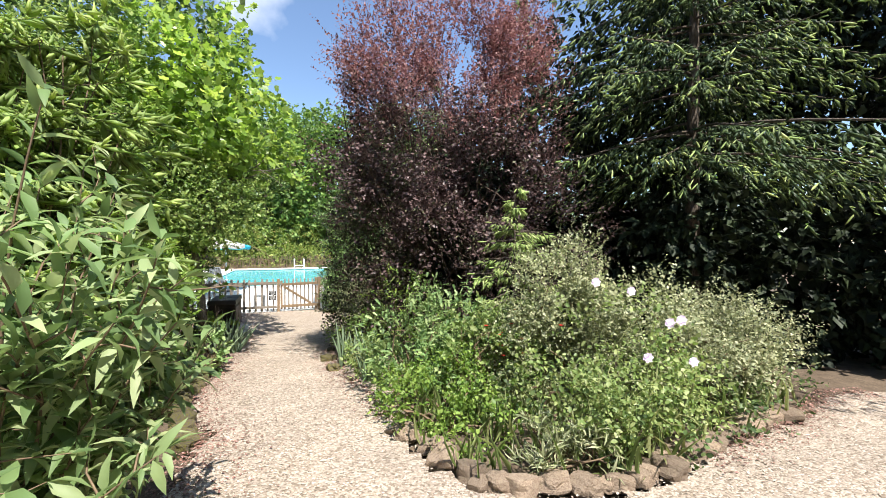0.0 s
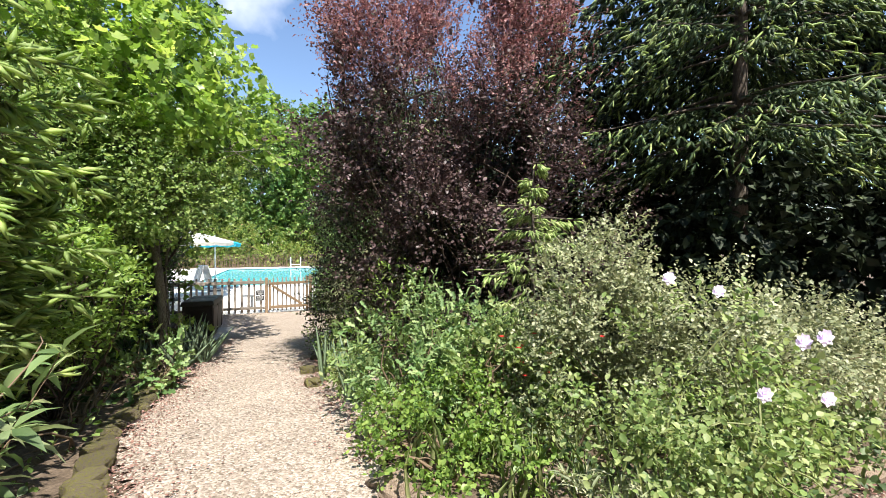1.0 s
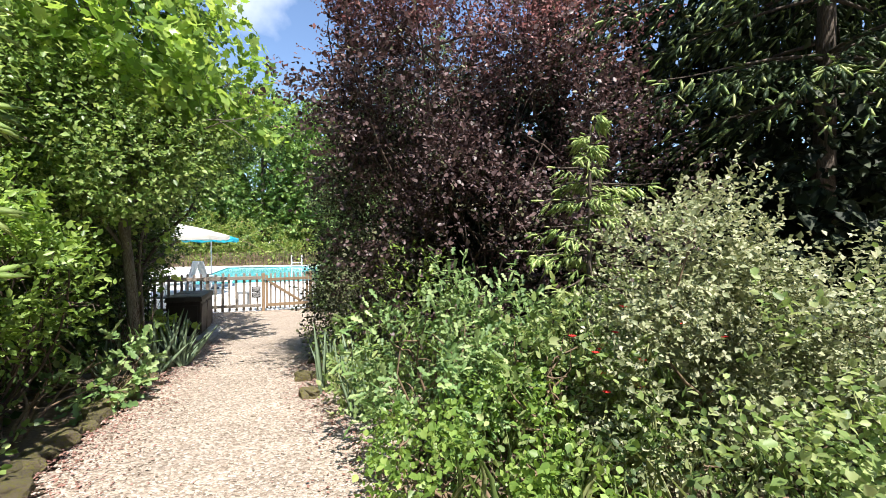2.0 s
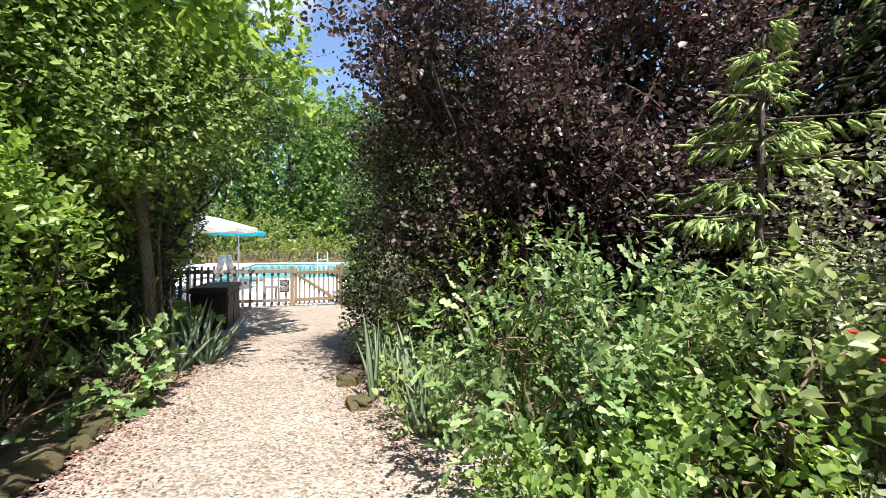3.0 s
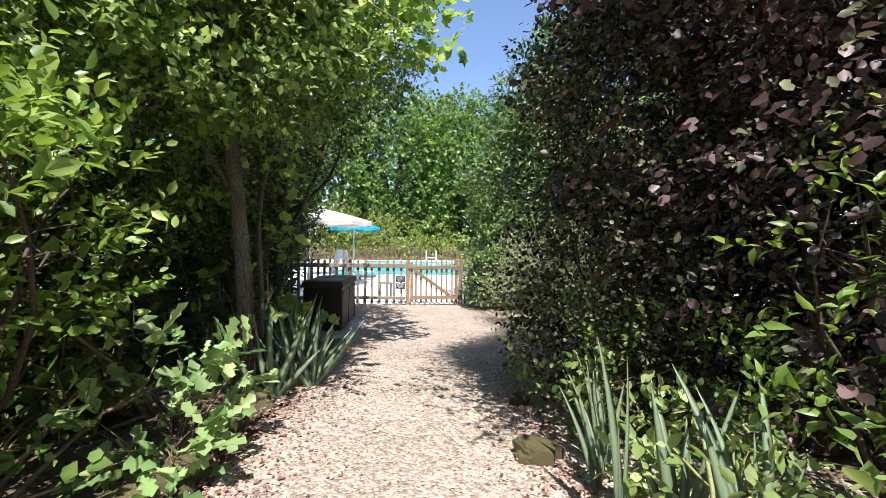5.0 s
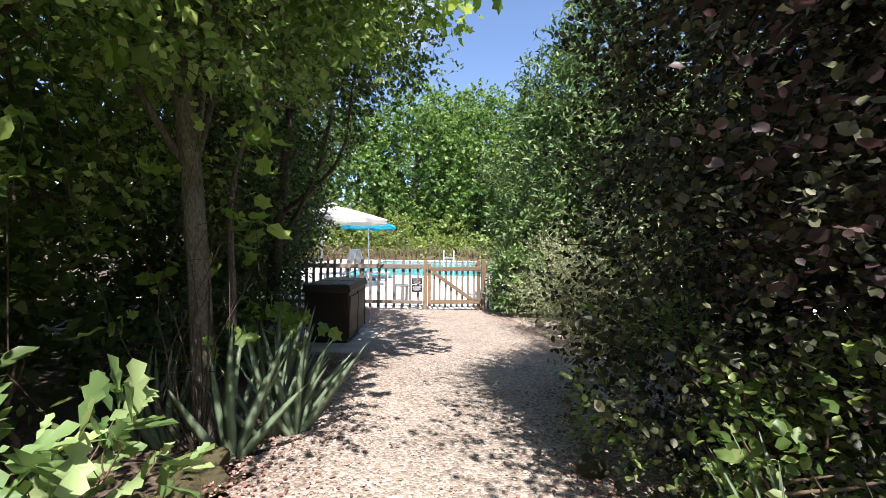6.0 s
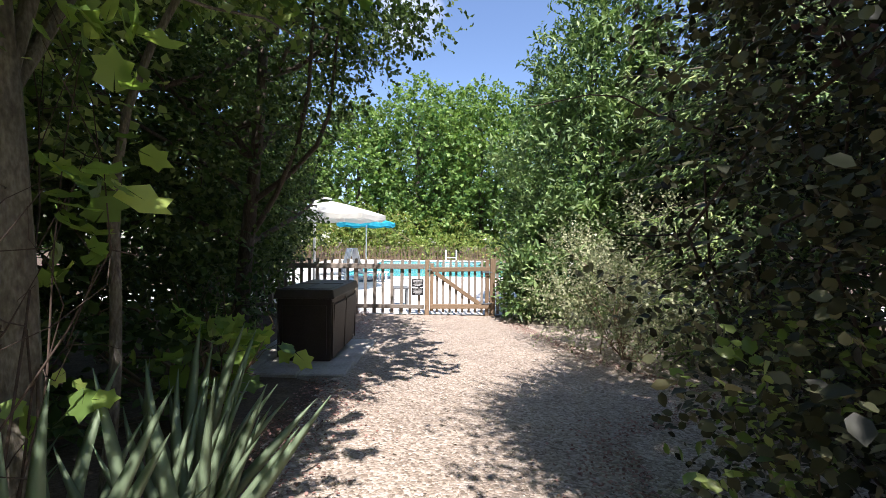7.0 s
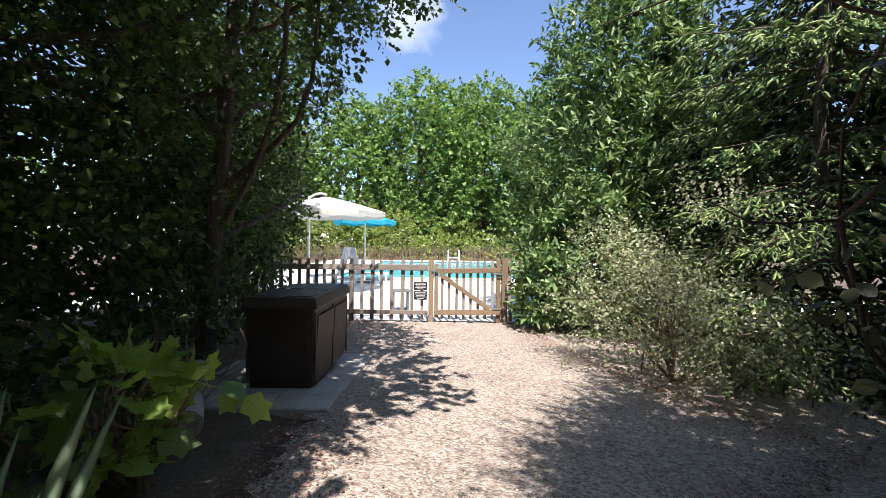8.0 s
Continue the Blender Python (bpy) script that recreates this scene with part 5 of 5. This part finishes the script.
def build_rose():
    rng = np.random.default_rng(75)
    g = float(land(3.7))
    P = []
    for c in ((1.70, 2.89, 1.98), (1.64, 2.93, 1.95), (1.28, 3.4, 2.2), (1.52, 3.0, 1.68), (1.92, 3.1, 1.62), (1.6, 3.45, 2.12)):
        for k in range(14):
            a = 6.28 * k / 7 + 0.4 * (k // 7)
            P.append((c, (math.cos(a), -0.45 - 0.5 * (k // 7), 0.2 + math.sin(a)), 0.045 if k < 7 else 0.03))
    pos, d = np.array([q[0] for q in P]), np.array([q[1] for q in P])
    petals = place(oval(0.45), pos, d, np.array([0.0, -0.8, 0.6]) - d * 0.3, np.array([q[2] for q in P]))
    shrub("rose_bush", (1.5, 3.6), [(1.45, 3.5, 1.5, 0.55, 0.45, 0.5), (1.8, 3.7, 1.25, 0.5, 0.45, 0.5), (1.15, 3.5, 1.15, 0.45, 0.4, 0.4), (2.1, 3.9, 0.95, 0.45, 0.4, 0.35)],
          75, 1700, oval(0.33), 0.038, L_LIME, "rose bush with yellow-green leaves and white flowers", "rose bush", 6, 0.24, M_STALK, depth=0.55, extra=(petals, L_PETAL))


build_rose()
def build_red():
    rng = np.random.default_rng(82)
    P = []
    for c in rng.normal(size=(12, 3)) * [0.22, 0.14, 0.13] + [0.85, 4.5, 1.5]:
        for q in range(8):
            a = 6.28 * q / 8
            P.append((c, (math.cos(a), math.sin(a), 0.5)))
    pos, d = np.array([q[0] for q in P]), np.array([q[1] for q in P])
    petals = place(oval(0.4), pos, d, np.array([0, 0, 1.0]) - d * 0.3, 0.028)
    shrub("geum", (0.85, 4.5), [(0.85, 4.5, 1.3, 0.3, 0.2, 0.2), (0.8, 4.5, 1.0, 0.25, 0.2, 0.2)], 82, 140, oval(0.32), 0.05, L_SMALL,
          "tall perennial with small red flowers", "perennials", 5, 0.18, M_STALK, extra=(petals, L_RED))


build_red()
shrub("front_perennials", (0.05, 4.0), [(-0.15, 4.1, 0.85, 0.4, 0.35, 0.3), (0.25, 3.75, 0.85, 0.4, 0.35, 0.28), (0.1, 4.4, 0.95, 0.4, 0.35, 0.35), (-0.5, 4.6, 0.8, 0.25, 0.3, 0.25)],
      76, 1500, oval(0.42), 0.036, L_SHRUB, "low perennials with soft light green leaves", "perennials", 5, 0.16)
shrub("lavender", (0.85, 3.25), [(0.85, 3.25, 0.85, 0.25, 0.22, 0.22), (1.15, 3.2, 0.82, 0.2, 0.2, 0.2)],
      77, 420, lance(0.06), 0.1, L_GREY, "grey-green lavender tuft behind the edging stones", "lavender", 4, 0.08, lift=1.6)
shrub("bed_undergrowth", (1.0, 4.4), [(0.9, 4.3, 0.8, 0.6, 0.5, 0.3), (1.7, 3.5, 0.8, 0.5, 0.4, 0.25), (2.6, 4.1, 0.8, 0.7, 0.4, 0.3), (3.5, 4.7, 0.8, 0.7, 0.4, 0.35), (0.0, 5.6, 0.8, 0.9, 0.5, 0.35), (-0.9, 6.6, 0.75, 0.4, 0.6, 0.3)],
      78, 1900, oval(0.36), 0.042, L_UNDER, "low green undergrowth filling the bed", "undergrowth", 5, 0.16)


# grass among the bed plants
def build_grass():
    rng = np.random.default_rng(79)
    n = 1700
    x, y = rng.uniform(-1.8, 4.2, n), rng.uniform(3.0, 7.2, n)
    ok = ~on_gravel(x, y) & (x > np.interp(y, RIGHT_Y, RIGHT_X))
    x, y = x[ok], y[ok]
    m = len(x)
    d = np.stack([rng.normal(size=m) * 0.35, rng.normal(size=m) * 0.35, np.ones(m)], -1)
    V, F = place(lance(0.02), np.stack([x, y, land(y) - 0.02], -1), d, rng.normal(size=(m, 3)) * [1, 1, 0.2], rng.uniform(0.2, 0.6, m))
    tagged(part("tall_grass", mesh_np("tall_grass", V, F), L_GRASS), "thin tall grass among the bed plants", "grass", kind="stuff")


build_grass()


# irises: each blade a leaf of its own
def blade_mesh(seed):
    """A broad sword leaf that leans sideways in its fan's plane, its tip bent over a little."""
    rng = np.random.default_rng(seed)
    n, L = 9, rng.uniform(0.52, 0.74)
    bend, w = rng.uniform(-0.05, 0.32), rng.uniform(0.021, 0.031)
    V, F = [], []
    for i in range(n):
        t = i / (n - 1)
        y, z = bend * L * t ** 2.2, L * t * (1 - 0.12 * abs(bend) * t)
        ww = w * min(1.0, 0.75 + t) * (1 - t ** 2.6) + 0.001
        x = 0.04 * L * t * t
        V += [(x - ww, y, z), (x, y - 0.006 * (1 - t), z), (x + ww, y, z), (x, y + 0.006 * (1 - t), z)]
    for i in range(n - 1):
        for k in range(4):
            a, b = i * 4 + k, i * 4 + (k + 1) % 4
            F += [(a, b, b + 4), (a, b + 4, a + 4)]
    me = mesh_np("blade", V, F, True)
    me.materials.append(L_IRIS)
    return me


BLADES = [blade_mesh(k) for k in range(9)]


def iris(at, fans, seed, scale=1.0, spread=1.0, facing=20.0):
    rng = random.Random(seed)
    ir = thing("iris", (at[0], at[1], float(land(at[1])) - 0.02), "clump of iris with sword-shaped green leaves at the path's edge", "iris", group="irises by the path")
    for k in range(fans):
        a, r = rng.uniform(0, 360), rng.uniform(0.0, 0.24)
        turn, m = facing + rng.uniform(-45, 45), rng.randint(4, 6)
        for q in range(m):
            b = part("blade", BLADES[rng.randrange(9)], L_IRIS, ir)
            lean = spread * (q - (m - 1) / 2) * 13 + rng.uniform(-5, 5)
            s = (rng.uniform(0.75, 1.1) - 0.006 * abs(lean)) * scale
            b.matrix_basis = pose(r * math.cos(radians(a)), r * math.sin(radians(a)), 0, 0, 0, turn) @ pose(0.012 * (q - m / 2), 0.006 * q, 0, rng.uniform(-9, 9), lean, rng.uniform(-12, 12)) @ Matrix.Scale(s, 4)


iris((-4.05, 7.5), 6, 1, 1.25, 1.3)
iris((-4.4, 8.0), 4, 2, 1.15, 1.2)
iris((-4.5, 7.3), 4, 5, 0.9)
iris((-1.4, 6.35), 3, 3, 1.1, 0.55)
iris((-1.65, 6.95), 4, 4, 0.9, 0.55)
iris((-1.12, 5.95), 2, 6, 0.9, 0.6)


# ---- woods and hedge beyond the pool ----
def big_tree(at, h, r, seed, n=3700, leaf=0.3, label="large leafy broadleaf tree beyond the pool hedge"):
    rng = np.random.default_rng(seed)
    lobes = []
    for k in range(46):
        q = (k + 0.5) / 46
        a, rr = k * 2.4 + rng.uniform(-0.5, 0.5), r * 0.82 * math.sqrt(max(1 - (1.7 * q - 0.7) ** 2, 0.03)) * rng.uniform(0.75, 1.05)
        b = r * rng.uniform(0.24, 0.38)
        lobes.append((at[0] + rr * math.cos(a), at[1] + rr * math.sin(a), h * (0.1 + 0.8 * q), b, b, b * 0.85))
    tree("broadleaf_tree", at, (at[0], at[1], h * 0.8), 0.3, lobes, seed, n, diamond(0.46), leaf, L_WOOD, label, 7, 0.6, 10, clear=0.2, rough=0.22, gaps=0.12)


for k_, (a_, b_, h_, r_) in enumerate(((-2.5, 35, 19, 6.5), (4.5, 37, 20, 6.5), (-9, 34, 16, 6), (11, 34, 18, 6), (-17, 31, 15, 6), (1, 44, 21, 7), (16, 30, 17, 6))):
    c_ = pool_side(a_, b_)
    big_tree((float(c_[0]), float(c_[1])), h_, r_, 100 + k_)

# unseen tall trees, added to close the garden round the courtyard and cut sky light
for k_, (x_, y_, h_) in enumerate(((-16, -9, 14), (-6, -16, 15), (5, -17, 15), (15, -11, 14), (19, 0, 15), (-19, 2, 14))):
    big_tree((x_, y_), h_, 6.0, 120 + k_, 1900, 0.5, "unseen tall broadleaf tree added round the courtyard to cut sky light")


def build_hedge():
    rng = np.random.default_rng(91)
    lob = []
    for k in range(30):
        a = -15 + k * 0.95
        hgt = 2.0 + 0.35 * math.sin(k * 1.7) + (1.6 if a < -3.5 else 0)
        c = pool_side(a, 27.6 + 0.5 * math.sin(k * 2.1))
        lob.append((c[0], c[1], hgt * 0.5, 1.0, 0.9, hgt * 0.55))
    for a, b, z, r in ((-4.5, 29.5, 2.6, 1.8), (-7.5, 29, 3.0, 2.0), (1.2, 30, 2.4, 1.5), (-1.5, 30, 2.2, 1.5)):
        c = pool_side(a, b)
        lob.append((c[0], c[1], z, r, r, r * 1.1))
    p, o = shells(lob, 8500, rng, 0.35, 0.2, 0.05)
    leaves = twig_leaves(p, o, rng, diamond(0.4), 0.15, 5, 0.35)
    c = pool_side(-1, 27.6)
    stems = limbs_to((c[0], c[1], 0.0), p[rng.choice(len(p), 10, replace=False)], rng, 0.03)
    plant("garden_hedge", tuple(c), "sunlit light green hedge behind the pool", "hedge", leaves, L_HEDGE, stems, M_TWIG)
    # wattle fence before it
    wf = thing("wattle_fence", tuple(pool_side(-4.0, 26.4)), "low brown woven stick fence behind the pool", "fence", turn=20.0)
    kinds = []
    for k in range(8):
        V, F = tubes([([(0, 0, 0), (rng.normal() * 0.08, rng.normal() * 0.03, 0.6), (rng.normal() * 0.14, rng.normal() * 0.06, rng.uniform(1.0, 1.35))], 0.024, 0.013)], 5)
        me = mesh_np("stick", V, F)
        me.materials.append(M_TWIG)
        kinds.append(me)
    for k in range(280):
        s = part("stick", kinds[k % 8], M_TWIG, wf)
        s.matrix_basis = pose(-11 + k * 0.079, 0, 0, 0, 0, float(rng.uniform(0, 360)))


build_hedge()


# distant belt of woodland on all sides
def build_belt():
    rng = np.random.default_rng(95)
    lob = []
    for k in range(54):
        a = 6.283 * k / 54
        r = 62 + 6 * rng.random()
        lob.append((r * math.sin(a) - 5, r * math.cos(a) + 12, 5 + rng.random() * 1.5, 5.5, 5.5, 7 + 2 * rng.random()))
    p, o = shells(lob, 13000, rng, 0.3, 0.25, 0.0)
    V, F = twig_leaves(p, o, rng, diamond(0.42), 0.75, 5, 1.2)
    tagged(part("far_woods", mesh_np("far_woods", V, F), L_WOOD), "distant green woodland round the garden", "woods", kind="stuff")


build_belt()


# ---- edging stones, each laid by itself ----
def stone_mesh(seed):
    rng = np.random.default_rng(seed)
    bm = bmesh.new()
    bmesh.ops.create_icosphere(bm, subdivisions=3, radius=1.0)
    k = rng.normal(size=(5, 3))
    for v in bm.verts:
        d = Vector(v.co)
        q = 1 + 0.26 * sum(math.sin(2.6 * (d.x * a + d.y * b + d.z * c)) for a, b, c in k) / 2
        q += 0.14 * noise.noise(d * 3.1 + Vector((seed, 0, 0))) + 0.07 * noise.noise(d * 7.3 + Vector((0, seed, 0)))
        v.co = Vector((max(-0.9, min(0.92, d.x * q)), max(-0.88, min(0.9, d.y * q)), max(-0.85, min(0.86, d.z * q + 0.15 * d.x * k[2][0]))))
    me = bpy.data.meshes.new("stone")
    bm.to_mesh(me)
    bm.free()
    for poly in me.polygons:
        poly.use_smooth = False
    return me


def edging(name, label, line, step, mat, seed, size):
    rng = random.Random(seed)
    row = thing(name, (line[0][0], line[0][1], 0.0), label, "edging")
    kinds = []
    for k in range(6):
        me = stone_mesh(seed * 10 + k)
        me.materials.append(mat)
        kinds.append(me)
    for (x0, y0), (x1, y1) in zip(line, line[1:]):
        d = math.hypot(x1 - x0, y1 - y0)
        t = 0.0
        while t < d:
            x, y = x0 + (x1 - x0) * t / d + rng.uniform(-0.04, 0.04), y0 + (y1 - y0) * t / d + rng.uniform(-0.04, 0.04)
            s = size * rng.uniform(0.7, 1.25)
            st = part("stone", kinds[rng.randrange(6)], mat, row)
            st.matrix_basis = pose(x - line[0][0], y - line[0][1], float(land(y)) + s * 0.32, rng.uniform(-14, 14), rng.uniform(-14, 14), rng.uniform(0, 360)) @ Matrix.Diagonal((s * rng.uniform(0.9, 1.35), s, s * rng.uniform(0.62, 0.85), 1))
            t += step * rng.uniform(0.85, 1.15) * s / size


edging("bed_edging", "row of rough brown field stones round the flower bed", [(-0.42, 3.95), (-0.05, 3.5), (0.27, 2.98), (1.06, 2.9), (1.6, 3.1), (2.4, 3.65), (3.75, 4.4)], 0.2, M_STONE, 3, 0.115)
edging("path_edging", "row of mossy stones along the path", [(-2.3, 3.6), (-3.1, 4.75), (-3.62, 6.2), (-4.05, 7.15)], 0.19, M_MOSS, 4, 0.105)
edging("path_edging", "a few small stones at the path's planted edge", [(-1.72, 6.3), (-2.0, 7.05), (-2.35, 8.3)], 0.75, M_MOSS, 5, 0.1)
